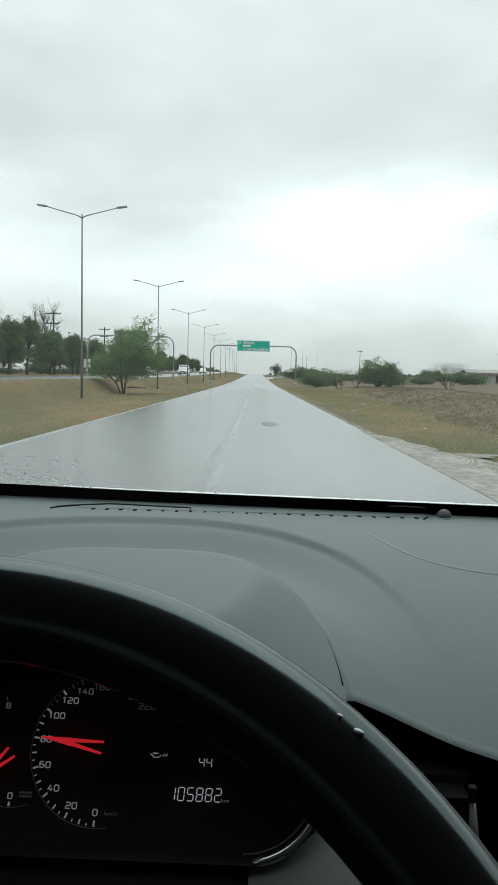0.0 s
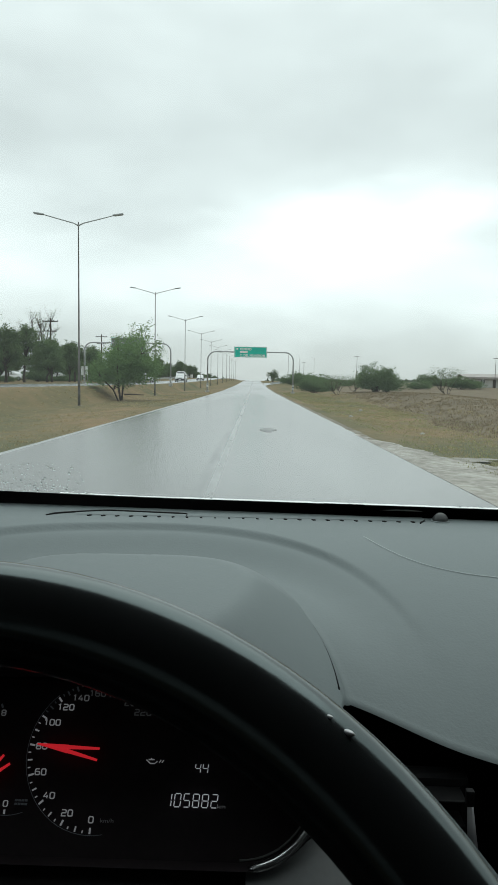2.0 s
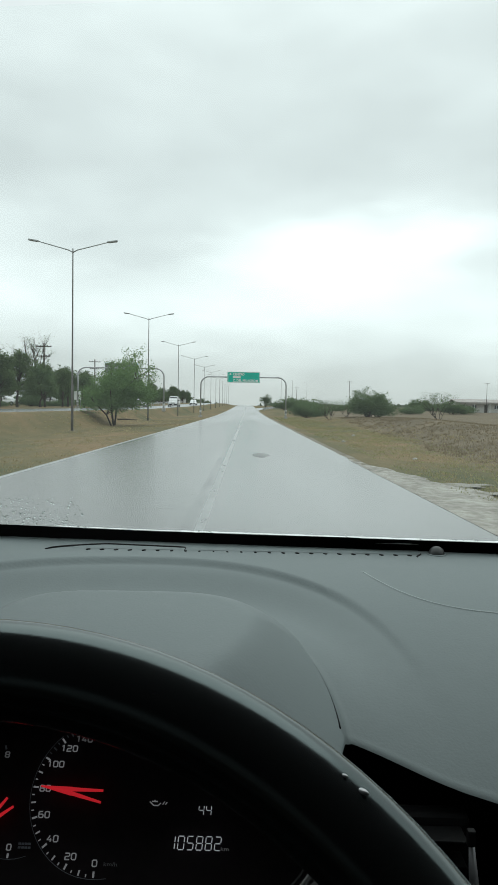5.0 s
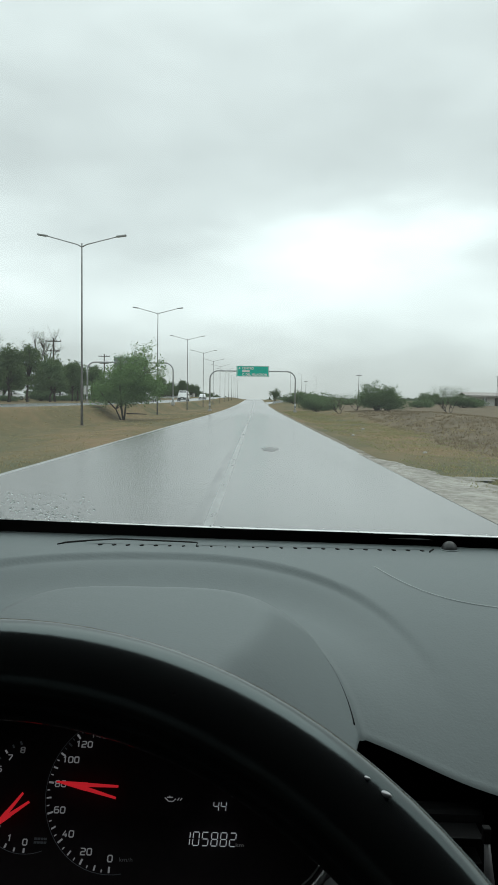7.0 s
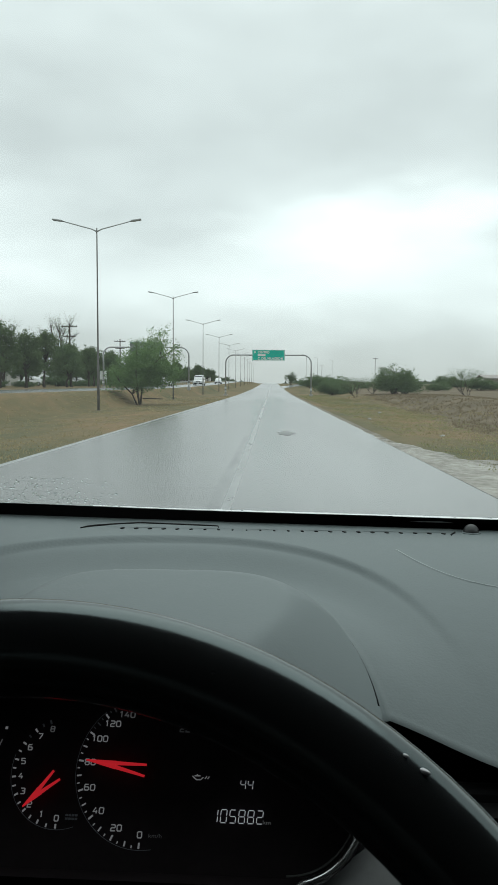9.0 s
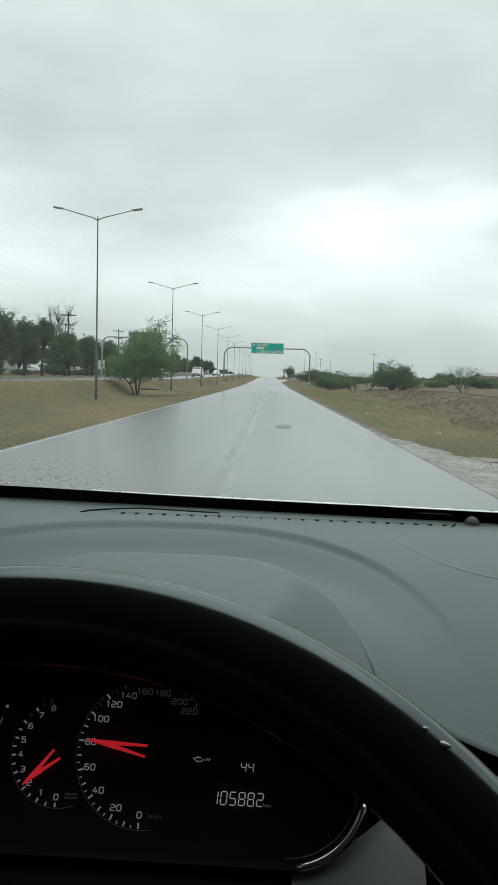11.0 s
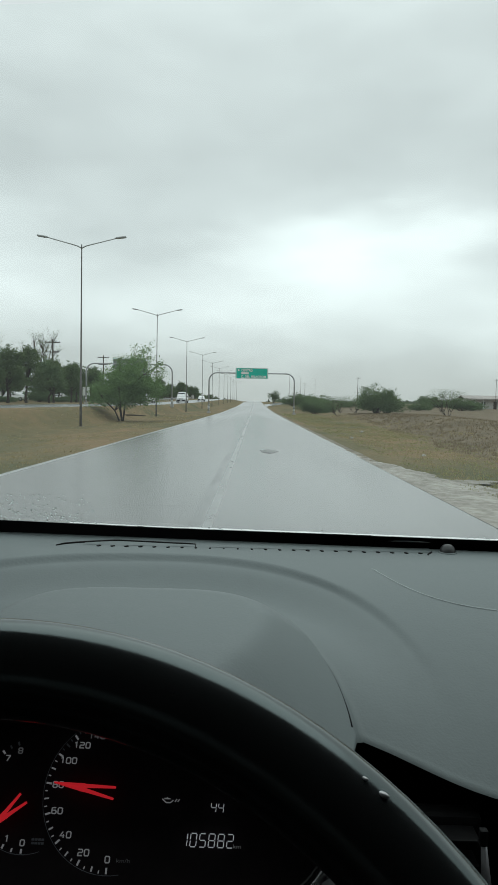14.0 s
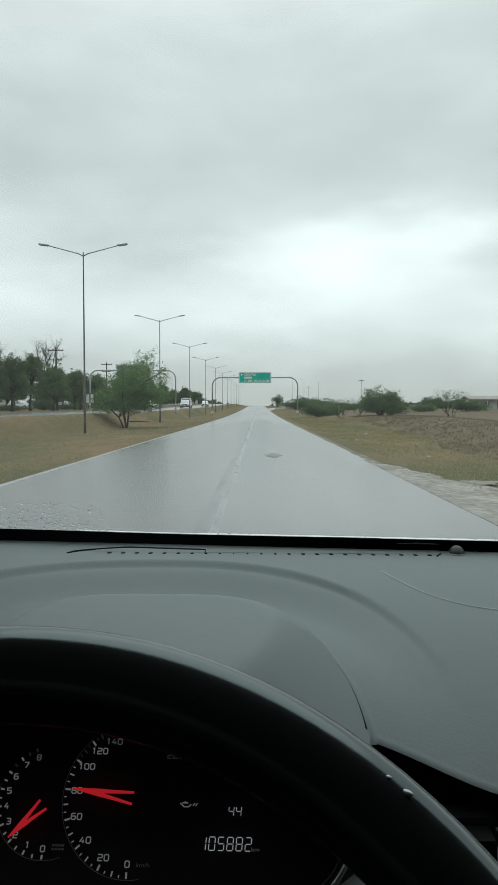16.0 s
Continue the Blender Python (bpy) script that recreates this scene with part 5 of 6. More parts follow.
bmesh.ops.create_cone(bm, cap_ends=True, segments=28, radius1=0.0128, radius2=0.0115, depth=0.0016, matrix=Matrix.Translation((0.2495, 0.925, dash_z(0.2495, 0.925) + 0.0006)))
part("sensor_seat", bm, M_DASH, dash, "", True)
pts = [(0.2195 + 0.009 * math.sin(a) ** 2, 0.905 + 0.022 * k / 7, dash_z(0.22, 0.905 + 0.022 * k / 7) + 0.0005) for k, a in enumerate([math.pi / 2 * j / 7 for j in range(8)])]
part("sensor_gap", tube(bmesh.new(), pts, [0.0006] + [0.0012] * 6 + [0.0006], 6), M_BLACK, dash, "thin dark gap beside the sensor")
# seam of the airbag lid
pts = []
for k in range(30):
    u = k / 29
    x = 0.136 + 0.45 * u ** 1.5
    y = 0.718 + 0.150 * math.exp(-(x - 0.126) / 0.042)
    pts.append((x, y, dash_z(x, y) - 0.0003))
part("airbag_seam", tube(bmesh.new(), pts, [0.0003] + [0.0013] * 29, 8), M_SEAM, dash, "fine pale seam of the airbag lid")

# ---------------------------------------------------------------- instruments
TILT = 30.0
FACE = pose(-0.0411, 0.4479, 0.9657, 90 - TILT, 0, 0)        # u to the right, v up the face
cluster_bm = bmesh.new()
outline = []
for cx, cz, a0, rx, rz in [(0.006, 0.015, -90, 0.050, 0.050), (-0.040, 0.034, 0, 0.096, 0.0356), (-0.225, 0.035, 90, 0.050, 0.0346), (-0.225, 0.015, 180, 0.050, 0.050)]:
    for k in range(7):
        a = radians(a0 + 15 * k)
        outline.append((cx + rx * math.cos(a), cz + rz * math.sin(a)))


def on_face(u, v, w=0.0):
    """u, v on the instruments' face, w out of it towards the driver; u as metres across the car."""
    return FACE @ Vector((u + 0.0411, v, w))


face_v = [cluster_bm.verts.new(on_face(u, v, -0.004)) for u, v in outline]
cluster_bm.faces.new(face_v)
cluster = part("instrument_panel", cluster_bm, M_VISOR, car, "black instrument panel with lit dials", False)
# the deep black surround and the cowl under the hood
bm = bmesh.new()
deep = [on_face(u, v, -0.004) for u, v in outline]
lip = [on_face(-0.11 + (u + 0.11) * 1.03, 0.03 + (v - 0.03) * 1.04, 0.018) for u, v in outline]
a, b = [bm.verts.new(p) for p in deep], [bm.verts.new(p) for p in lip]
for k in range(len(a)):
    bm.faces.new((a[k], a[(k + 1) % len(a)], b[(k + 1) % len(a)], b[k]))
part("surround", bm, M_VISOR, cluster, "black surround")
bm = bmesh.new()
xs = [HOOD_X - 0.180 + 0.36 * k / 30 for k in range(31)]
grid_sheet(bm, [[(x, front_y(x) - 0.0057, dash_z(x, front_y(x)) - 0.0039) for x in xs], [(x, front_y(x) - 0.003, dash_z(x, front_y(x)) - 0.014) for x in xs], [(x, front_y(x) + 0.05, min(1.045, dash_z(x, front_y(x) + 0.05) - 0.018)) for x in xs], [(x, 0.57, 0.95) for x in xs]])
part("hood_lining", bm, M_VISOR, cluster, "black lining under the hood")
# chrome edge at the lower corner
pts = [on_face(0.006 + 0.0515 * math.cos(radians(a)), 0.015 + 0.0515 * math.sin(radians(a)), 0.016) for a in range(-84, -8, 6)]
part("chrome_edge", tube(bmesh.new(), pts, [0.0006] + [0.0031] * (len(pts) - 2) + [0.0006], 8), M_CHROME, cluster, "thin chrome edge")
pts = [on_face(0.006 + 0.047 * math.cos(radians(a)), 0.015 + 0.047 * math.sin(radians(a)), 0.012) for a in range(-90, -4, 6)]
part("chrome_edge", tube(bmesh.new(), pts, 0.0006, 6), M_GREYTRIM, cluster, "thin grey inner edge")
# lower grey cowl of the steering column
bm = bmesh.new()
rows = []
for v, w in ((-0.036, 0.004), (-0.050, 0.020), (-0.075, 0.034), (-0.14, 0.05), (-0.22, 0.05)):
    rows.append([on_face(0.010 + 0.085 * k / 12, v + (0.050 * (k / 12) ** 1.6 if v > -0.06 else 0), w - 0.02 * (k / 12) ** 2) for k in range(13)])
grid_sheet(bm, rows)
part("lower_trim", bm, M_GREYTRIM, dash, "grey trim panel beside the cluster")
bm = bmesh.new()
grid_sheet(bm, [[on_face(-0.30 + 0.31 * k / 12, v, w) for k in range(13)] for v, w in ((-0.036, 0.004), (-0.055, 0.018), (-0.12, 0.03), (-0.22, 0.05))])
part("column_cowl", bm, M_BLACK, dash, "black steering column cowl")


def letters(text, u, v, size, mat, parent):
    cu = bpy.data.curves.new("numeral", "FONT")
    cu.body, cu.size, cu.align_x, cu.align_y = text, size, "CENTER", "CENTER"
    cu.extrude = 0.0001
    tmp = bpy.data.objects.new("numeral", cu)
    scene.collection.objects.link(tmp)
    bpy.context.view_layer.update()
    me = bpy.data.meshes.new_from_object(tmp.evaluated_get(bpy.context.evaluated_depsgraph_get()))
    bpy.data.objects.remove(tmp)
    me.materials.clear()
    me.materials.append(mat)
    ob = new("numeral", me)
    ob.parent = parent
    ob.matrix_basis = FACE @ pose(u + 0.0411, v, 0.0006) @ Matrix.Diagonal((1.28, 0.92, 1, 1))
    return ob


def flat_bar(bm, u0, v0, u1, v1, w0, w1=None, w=0.0006):
    """A bar on the face from one point to another, of the given widths."""
    w1 = w0 if w1 is None else w1
    d = Vector((u1 - u0, v1 - v0)).normalized()
    s = Vector((-d.y, d.x))
    q = [(u0 + s.x * w0 / 2, v0 + s.y * w0 / 2), (u0 - s.x * w0 / 2, v0 - s.y * w0 / 2), (u1 - s.x * w1 / 2, v1 - s.y * w1 / 2), (u1 + s.x * w1 / 2, v1 + s.y * w1 / 2)]
    top = [bm.verts.new(on_face(*p, w)) for p in q]
    low = [bm.verts.new(on_face(*p, w - 0.0005)) for p in q]
    bm.faces.new(top)
    for k in range(4):
        bm.faces.new((top[k], low[k], low[(k + 1) % 4], top[(k + 1) % 4]))


GLYPHS = {"0": [[(.2, 0), (.8, 0), (1, .16), (1, .84), (.8, 1), (.2, 1), (0, .84), (0, .16), (.2, 0)]],
          "1": [[(.2, .86), (.6, 1), (.6, 0)]],
          "2": [[(0, 1), (.8, 1), (1, .86), (1, .64), (.8, .5), (.2, .5), (0, .36), (0, 0), (1, 0)]],
          "3": [[(0, 1), (.8, 1), (1, .86), (1, .64), (.82, .5), (.3, .5)], [(.82, .5), (1, .36), (1, .14), (.8, 0), (0, 0)]],
          "4": [[(.6, 1), (0, .3), (1, .3)], [(.74, .56), (.74, 0)]],
          "5": [[(1, 1), (0, 1), (0, .56), (.8, .56), (1, .42), (1, .14), (.8, 0), (0, 0)]],
          "6": [[(.95, 1), (.2, 1), (0, .84), (0, .16), (.2, 0), (.8, 0), (1, .16), (1, .42), (.8, .56), (0, .56)]],
          "7": [[(0, 1), (1, 1), (1, .82), (.36, 0)]],
          "8": [[(.2, 0), (.8, 0), (1, .16), (1, .38), (.8, .52), (1, .66), (1, .84), (.8, 1), (.2, 1), (0, .84), (0, .66), (.2, .52), (0, .38), (0, .16), (.2, 0)], [(.2, .52), (.8, .52)]]}


def ribbon(bm, line, t):
    """An even stroke on the face along a bent line, mitred at its corners."""
    pts = [Vector(p) for p in line]
    shut = (pts[0] - pts[-1]).length < 1e-9
    pairs = []
    for k, p in enumerate(pts):
        before = pts[k - 1] if k else (pts[-2] if shut else None)
        after = pts[k + 1] if k + 1 < len(pts) else (pts[1] if shut else None)
        d0 = (p - before).normalized() if before is not None else (after - p).normalized()
        d1 = (after - p).normalized() if after is not None else d0
        n0, n1 = Vector((-d0.y, d0.x)), Vector((-d1.y, d1.x))
        m = (n0 + n1).normalized()
        pairs.append((p, m * (t / 2 / max(0.6, m.dot(n0)))))
    if shut:
        pairs = pairs[:-1]
    rings = [[bm.verts.new(on_face(*(p + o), 0.0006)), bm.verts.new(on_face(*(p - o), 0.0006)), bm.verts.new(on_face(*(p - o), 0.0001)), bm.verts.new(on_face(*(p + o), 0.0001))] for p, o in pairs]
    for k in range(len(rings) if shut else len(rings) - 1):
        p, q = rings[k], rings[(k + 1) % len(rings)]
        for e in range(3):
            bm.faces.new((p[e - 1], p[e], q[e], q[e - 1]))


def numeral(text, u, v, h, mat, parent):
    """Squarish numerals of even strokes, as printed on the dials, each sign a part."""
    wide, gap, t = 0.80 * h, 0.36 * h, 0.19 * h
    x = u - (len(text) * wide + (len(text) - 1) * gap) / 2
    for ch in text:
        bm = bmesh.new()
        for line in GLYPHS[ch]:
            ribbon(bm, [(x + a * wide, v + (b - 0.5) * h) for a, b in line], t)
        part("numeral", bm, mat, parent, "", False)
        x += wide + gap


def dial(cu, cv, r_num, r_tick, marks, size, between, name, arc):
    root = None
    bm = bmesh.new()
    grid_sheet(bm, [[on_face(cu + r * math.cos(radians(a)), cv + r * math.sin(radians(a)), 0.0006) for a in arc] for r in (r_tick * 1.02 - 0.0002, r_tick * 1.02 + 0.0002)])
    root = part(name, bm, M_RING, cluster, "round dial with lit numerals", False)
    items = list(marks)
    bm, far = bmesh.new(), bmesh.new()
    for i, (txt, a) in enumerate(items):
        c, s = math.cos(radians(a)), math.sin(radians(a))
        # towards the top, numerals and ticks glow weaker, for the hood's shade
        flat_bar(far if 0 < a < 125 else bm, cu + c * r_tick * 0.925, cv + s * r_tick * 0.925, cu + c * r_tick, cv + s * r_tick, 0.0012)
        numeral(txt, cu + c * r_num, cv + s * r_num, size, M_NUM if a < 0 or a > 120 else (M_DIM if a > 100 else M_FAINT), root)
        if i + 1 < len(items):
            b = items[i + 1][1]
            step = (b - a + 180) % 360 - 180
            for k in range(1, between):
                g = radians(a + step * k / between)
                long = 0.935 if k * 2 == between else 0.965
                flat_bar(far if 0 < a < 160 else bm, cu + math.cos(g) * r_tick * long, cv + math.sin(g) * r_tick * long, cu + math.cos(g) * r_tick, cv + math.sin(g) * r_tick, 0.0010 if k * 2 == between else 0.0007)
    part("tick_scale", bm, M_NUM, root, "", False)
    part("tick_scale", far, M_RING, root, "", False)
    return root


SC, TC = (-0.0922, 0.0263), (-0.1500, 0.0240)
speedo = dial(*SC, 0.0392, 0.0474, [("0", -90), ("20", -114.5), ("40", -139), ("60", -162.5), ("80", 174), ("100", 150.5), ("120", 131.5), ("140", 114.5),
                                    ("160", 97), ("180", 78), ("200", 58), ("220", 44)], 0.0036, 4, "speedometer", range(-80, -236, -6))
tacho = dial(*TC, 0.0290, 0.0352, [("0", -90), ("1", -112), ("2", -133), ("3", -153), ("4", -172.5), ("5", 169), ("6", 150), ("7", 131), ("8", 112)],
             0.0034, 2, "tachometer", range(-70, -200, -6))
letters("km/h", SC[0] + 0.0105, SC[1] - 0.0396, 0.0036, M_FAINT, speedo)
bm = bmesh.new()
for v in (-0.0268, -0.0290):
    for k in range(4):
        flat_bar(bm, TC[0] + 0.0060 + 0.0022 * k, TC[1] + v, TC[0] + 0.0077 + 0.0022 * k, TC[1] + v, 0.0013)
part("unit_mark", bm, M_RING, tacho, "", False)


def needle(cu, cv, a, tip, tail, parent):
    """A red pointer whose two legs part towards the pivot."""
    bm = bmesh.new()
    c, s = math.cos(radians(a)), math.sin(radians(a))
    tu, tv = cu + c * tip, cv + s * tip
    for side in (-1, 1):
        eu, ev = cu + c * tail - s * side * 0.0036, cv + s * tail + c * side * 0.0036
        mu, mv = tu + (eu - tu) * 0.5 + s * side * 0.0006, tv + (ev - tv) * 0.5 - c * side * 0.0006
        flat_bar(bm, tu, tv, mu, mv, 0.0009, 0.0030, 0.004)
        flat_bar(bm, mu, mv, eu, ev, 0.0026, 0.0015, 0.004)
    part("needle", bm, M_NEEDLE, parent, "lit red needle", False)


needle(*SC, 172.5, 0.0415, -0.001, speedo)
needle(*TC, -136, 0.0325, 0.0035, tacho)
bm = bmesh.new()
for k in range(9):
    a = radians(158 + 5.8 * k)
    flat_bar(bm, -0.150 + 0.0542 * math.cos(a), 0.0265 + 0.0540 * math.sin(a), -0.150 + 0.0566 * math.cos(a), 0.0265 + 0.0562 * math.sin(a), 0.0032)
gauge = part("fuel_gauge", bm, M_NUM, cluster, "pale bar gauge for fuel", False)
bm = bmesh.new()
for k in range(12):
    a, b = radians(160 + 3.2 * k), radians(160 + 3.2 * (k + 1))
    if k not in (4, 5, 6):
        flat_bar(bm, -0.150 + 0.049 * math.cos(a), 0.0265 + 0.049 * math.sin(a), -0.150 + 0.049 * math.cos(b), 0.0265 + 0.049 * math.sin(b), 0.0006)
part("gauge_line", bm, M_DIM, gauge, "", False)
bm = bmesh.new()
flat_bar(bm, -0.1995, 0.0225, -0.1995, 0.0272, 0.0026)
flat_bar(bm, -0.1978, 0.0228, -0.1968, 0.0262, 0.0006)
flat_bar(bm, -0.2012, 0.0222, -0.1978, 0.0222, 0.0006)
part("pump_sign", bm, M_NUM, gauge, "small lit fuel pump sign", False)
bm = bmesh.new()
flat_bar(bm, -0.1952, 0.0507, -0.1934, 0.0507, 0.0018)
flat_bar(bm, -0.1978, 0.0050, -0.1962, 0.0050, 0.0016)
part("gauge_mark", bm, M_NUM, gauge, "", False)

SEG = {"0": "abcdef", "1": "bc", "2": "abged", "4": "fgbc", "5": "afgcd", "8": "abcdefg"}


def digit(bm, ch, u, v, w, h):
    t = h * 0.072
    x0, x1, ym = u - w / 2, u + w / 2, v
    sh = lambda y: (y - v) * 0.07
    lines = {"a": (x0, v + h / 2, x1, v + h / 2), "g": (x0, ym, x1, ym), "d": (x0, v - h / 2, x1, v - h / 2), "f": (x0, ym, x0, v + h / 2),
             "e": (x0, v - h / 2, x0, ym), "b": (x1, ym, x1, v + h / 2), "c": (x1, v - h / 2, x1, ym)}
    for s in SEG[ch]:
        a0, b0, a1, b1 = lines[s]
        du, dv = (a1 - a0) * 0.10, (b1 - b0) * 0.10
        flat_bar(bm, a0 + du + sh(b0), b0 + dv, a1 - du + sh(b1), b1 - dv, t)


for i, ch in enumerate("105882"):
    bm = bmesh.new()
    digit(bm, ch, -0.0424 + 0.0061 * i, 0.0, 0.0040, 0.0078)
    part("digit", bm, M_LCD, cluster, "lit seven-segment digit", False)
for i, ch in enumerate("44"):
    bm = bmesh.new()
    digit(bm, ch, -0.0238 + 0.0050 * i, 0.0194, 0.0034, 0.0056)
    part("digit", bm, M_LCD, cluster, "lit seven-segment digit", False)
letters("km", -0.0072, -0.0030, 0.0036, M_DIM, cluster)
bm = bmesh.new()      # oil can sign
for a in [(-0.0590, 0.0238, -0.0562, 0.0216, 0.0007), (-0.0562, 0.0216, -0.0532, 0.0216, 0.0007), (-0.0532, 0.0216, -0.0514, 0.0232, 0.0006),
          (-0.0575, 0.0240, -0.0535, 0.0240, 0.0008), (-0.0556, 0.0240, -0.0556, 0.0250, 0.0007), (-0.0502, 0.0222, -0.0490, 0.0240, 0.0006), (-0.0484, 0.0222, -0.0472, 0.0238, 0.0006)]:
    flat_bar(bm, *a)
part("oil_sign", bm, M_NUM, cluster, "small lit oil-can sign", False)

# ---------------------------------------------------------------- steering wheel
WC, WT = Vector((-0.0770, 0.1052, 1.0336)), 37.4
WM = Matrix.Translation(WC) @ pose(0, 0, 0, 90 - WT)         # in its own plane: x right, y up, z to the driver
RIM, TUBE_A, TUBE_B = 0.1732, 0.0148, 0.0140


def rim_point(a, b):
    cb, sb = math.cos(b), math.sin(b)
    cb, sb = math.copysign(abs(cb) ** 0.86, cb), math.copysign(abs(sb) ** 0.86, sb)      # a nearly round section
    r = RIM + TUBE_A * cb
    return WM @ Vector((r * math.cos(a), r * math.sin(a) * 1.004, TUBE_B * sb))


bm = bmesh.new()
rings = [[bm.verts.new(rim_point(2 * math.pi * i / 120, 2 * math.pi * k / 32)) for k in range(32)] for i in range(120)]
for i in range(120):
    for k in range(32):
        p, q = rings[i], rings[(i + 1) % 120]
        bm.faces.new((p[k], q[k], q[(k + 1) % 32], p[(k + 1) % 32]))
rim = part("steering_wheel", bm, M_LEATHER, car, "black leather steering wheel with a sheen on its rim")
for a in (-90, 185, -5):
    c, s = math.cos(radians(a)), math.sin(radians(a))
    bm = bmesh.new()
    grid = []
    for r, w in ((0.045, 0.040), (0.10, 0.026), (0.16, 0.022)):
        ring = []
        for k in range(10):
            t = 2 * math.pi * k / 10
            ring.append(WM @ Vector((c * r - s * w * math.cos(t), s * r + c * w * math.cos(t), -0.012 + 0.011 * math.sin(t))))
        grid.append(ring)
    loft(bm, grid)
    part("spoke", bm, M_BLACK, rim, "black spoke")
bm = bmesh.new()
bmesh.ops.create_uvsphere(bm, u_segments=28, v_segments=14, radius=1.0, matrix=WM @ Matrix.Translation((0, -0.01, -0.012)) @ Matrix.Diagonal((0.075, 0.068, 0.028, 1)))
part("airbag_cover", bm, M_BLACK, rim, "black airbag cover")
# two glints of light on the rim, modelled as small silver beads
for a, w in ((50.0, 1.0), (51.9, 0.6)):
    bm = bmesh.new()
    bmesh.ops.create_uvsphere(bm, u_segments=12, v_segments=8, radius=0.0012 * w,
                              matrix=Matrix.Translation(rim_point(radians(a), radians(58))) @ pose(0, 0, 0, 0, 0, -45) @ Matrix.Diagonal((1.7, 0.8, 0.6, 1)))
    part("rim_stud", bm, M_SILVER, rim, "silver bead standing in for a glint on the rim")

# ---------------------------------------------------------------- windscreen, wipers, rain
def screen_point(x, s):
    """s: metres up the glass from its foot."""
    return Vector((x, rear_y(x) + 0.035 - 0.88 * s, 1.058 + 0.47 * s))


SX = [-0.54 + 1.62 * k / 40 for k in range(41)]
bm = bmesh.new()
grid_sheet(bm, [[screen_point(0.34 + (x - 0.34) * (1 - 0.16 * s), s) for x in SX] for s in [0.79 * k / 20 for k in range(21)]])
glass = part("windscreen", bm, M_GLASS, car, "clear raked windscreen with rain at its foot")
glass.visible_shadow = False
bm = bmesh.new()
edge = lambda x: 0.046 + 0.007 * smooth01(0.12, 0.38, -x)
grid_sheet(bm, [[screen_point(x, s * edge(x)) + Vector((0, -0.004, 0.001)) for x in SX] for s in (-0.9, -0.4, 0.0, 0.5, 1.0)])
part("black_border", bm, M_FRIT, glass, "black ceramic border along the glass foot")
bm = bmesh.new()
grid_sheet(bm, [[screen_point(0.203 + 0.024 * u * (1.25 - 0.35 * v) + 0.003 * v, edge(0.2) * (0.62 + 0.13 * v * (1.0 - 0.5 * u * u))) + Vector((0, -0.006, 0.0004)) for u in (-1, -0.5, 0, 0.5, 1)] for v in (0, 0.5, 1)])
part("border_tab", bm, M_TAB, glass, "dark grey printed tab on the black border")
bm = bmesh.new()
pts = [screen_point(x, edge(x) + 0.0008) + Vector((0, 0.003, 0.0006)) for x in [-0.27 + 1.25 * k / 90 for k in range(91)]]
tall = [(0.0036 if k > 12 else 0.0022) + 0.0016 * noise.noise((k * 0.9, 0, 0)) for k in range(91)]
grid_sheet(bm, [[p + Vector((0, -0.88 * h * v, 0.47 * h * v)) for p, h in zip(pts, tall)] for v in (-0.3, 0.3, 1.0)])
part("water_line", bm, M_FILM, glass, "bright line of rain water at the border")


def raindrops(count, seed, region, size, name, label):
    rnd = random.Random(seed)
    bm = bmesh.new()
    n = 0
    while n < count:
        x, s = region(rnd)
        p = screen_point(x, s)
        r = size * rnd.choice([0.5, 0.6, 0.6, 0.8, 0.8, 1.0, 1.7]) * rnd.uniform(0.7, 1.2)
        bmesh.ops.create_icosphere(bm, subdivisions=2, radius=1.0, matrix=Matrix.Translation(p + Vector((0, 0.0006, 0.0004)))
                                   @ pose(0, 0, 0, -28, 0, rnd.uniform(-30, 30)) @ Matrix.Diagonal((r, r * rnd.uniform(0.8, 1.3), r * 0.85, 1)))
        n += 1
    ob = part(name, bm, M_WATER, glass, label)
    ob["kind"] = "stuff"


raindrops(760, 3, lambda r: (-0.41 + 0.19 * r.random() ** 1.2, 0.050 + 0.120 * r.random() ** 1.2), 0.0009, "raindrops", "patch of raindrops left beside the wiper's sweep")
raindrops(50, 4, lambda r: (r.uniform(-0.30, 0.75), 0.046 + 0.015 * r.random()), 0.0012, "raindrops", "small drops along the border")


def wiper(x0, x1, lift, label):
    base = part("wiper", tube(bmesh.new(), [screen_point(x0, -0.04) + Vector((0, 0.02, 0.0)), screen_point(x0 + 0.02, -0.03) + Vector((0, 0.02, 0.012))], [0.014, 0.012], 10), M_BLACK, car, label)
    m0, m1 = screen_point(x0 + 0.02, -0.03) + Vector((0, 0.02, 0.010)), screen_point((x0 + x1) / 2, lift - 0.006) + Vector((0, 0.012, 0.008))
    part("arm", tube(bmesh.new(), [m0, m0.lerp(m1, 0.3), m1], [0.009, 0.008, 0.005], 8), M_BLACK, base, "black steel arm")
    pts = [screen_point(x0 + 0.10 + (x1 - x0 - 0.10) * k / 12, lift - 0.012 + 0.004 * math.sin(math.pi * k / 12)) + Vector((0, 0.010, 0.004)) for k in range(13)]
    part("blade", tube(bmesh.new(), pts, [0.003] + [0.0055] * 11 + [0.003], 8), M_BLACK, base, "black rubber blade")
    part("hinge", boxes((m1.x, m1.y, m1.z, 0.06, 0.012, 0.012), bevel=0.004), M_BLACK, base, "", False)


wiper(-0.20, 0.46, 0.006, "black windscreen wiper parked along the glass foot")
wiper(0.42, 0.98, 0.006, "black windscreen wiper parked along the glass foot")

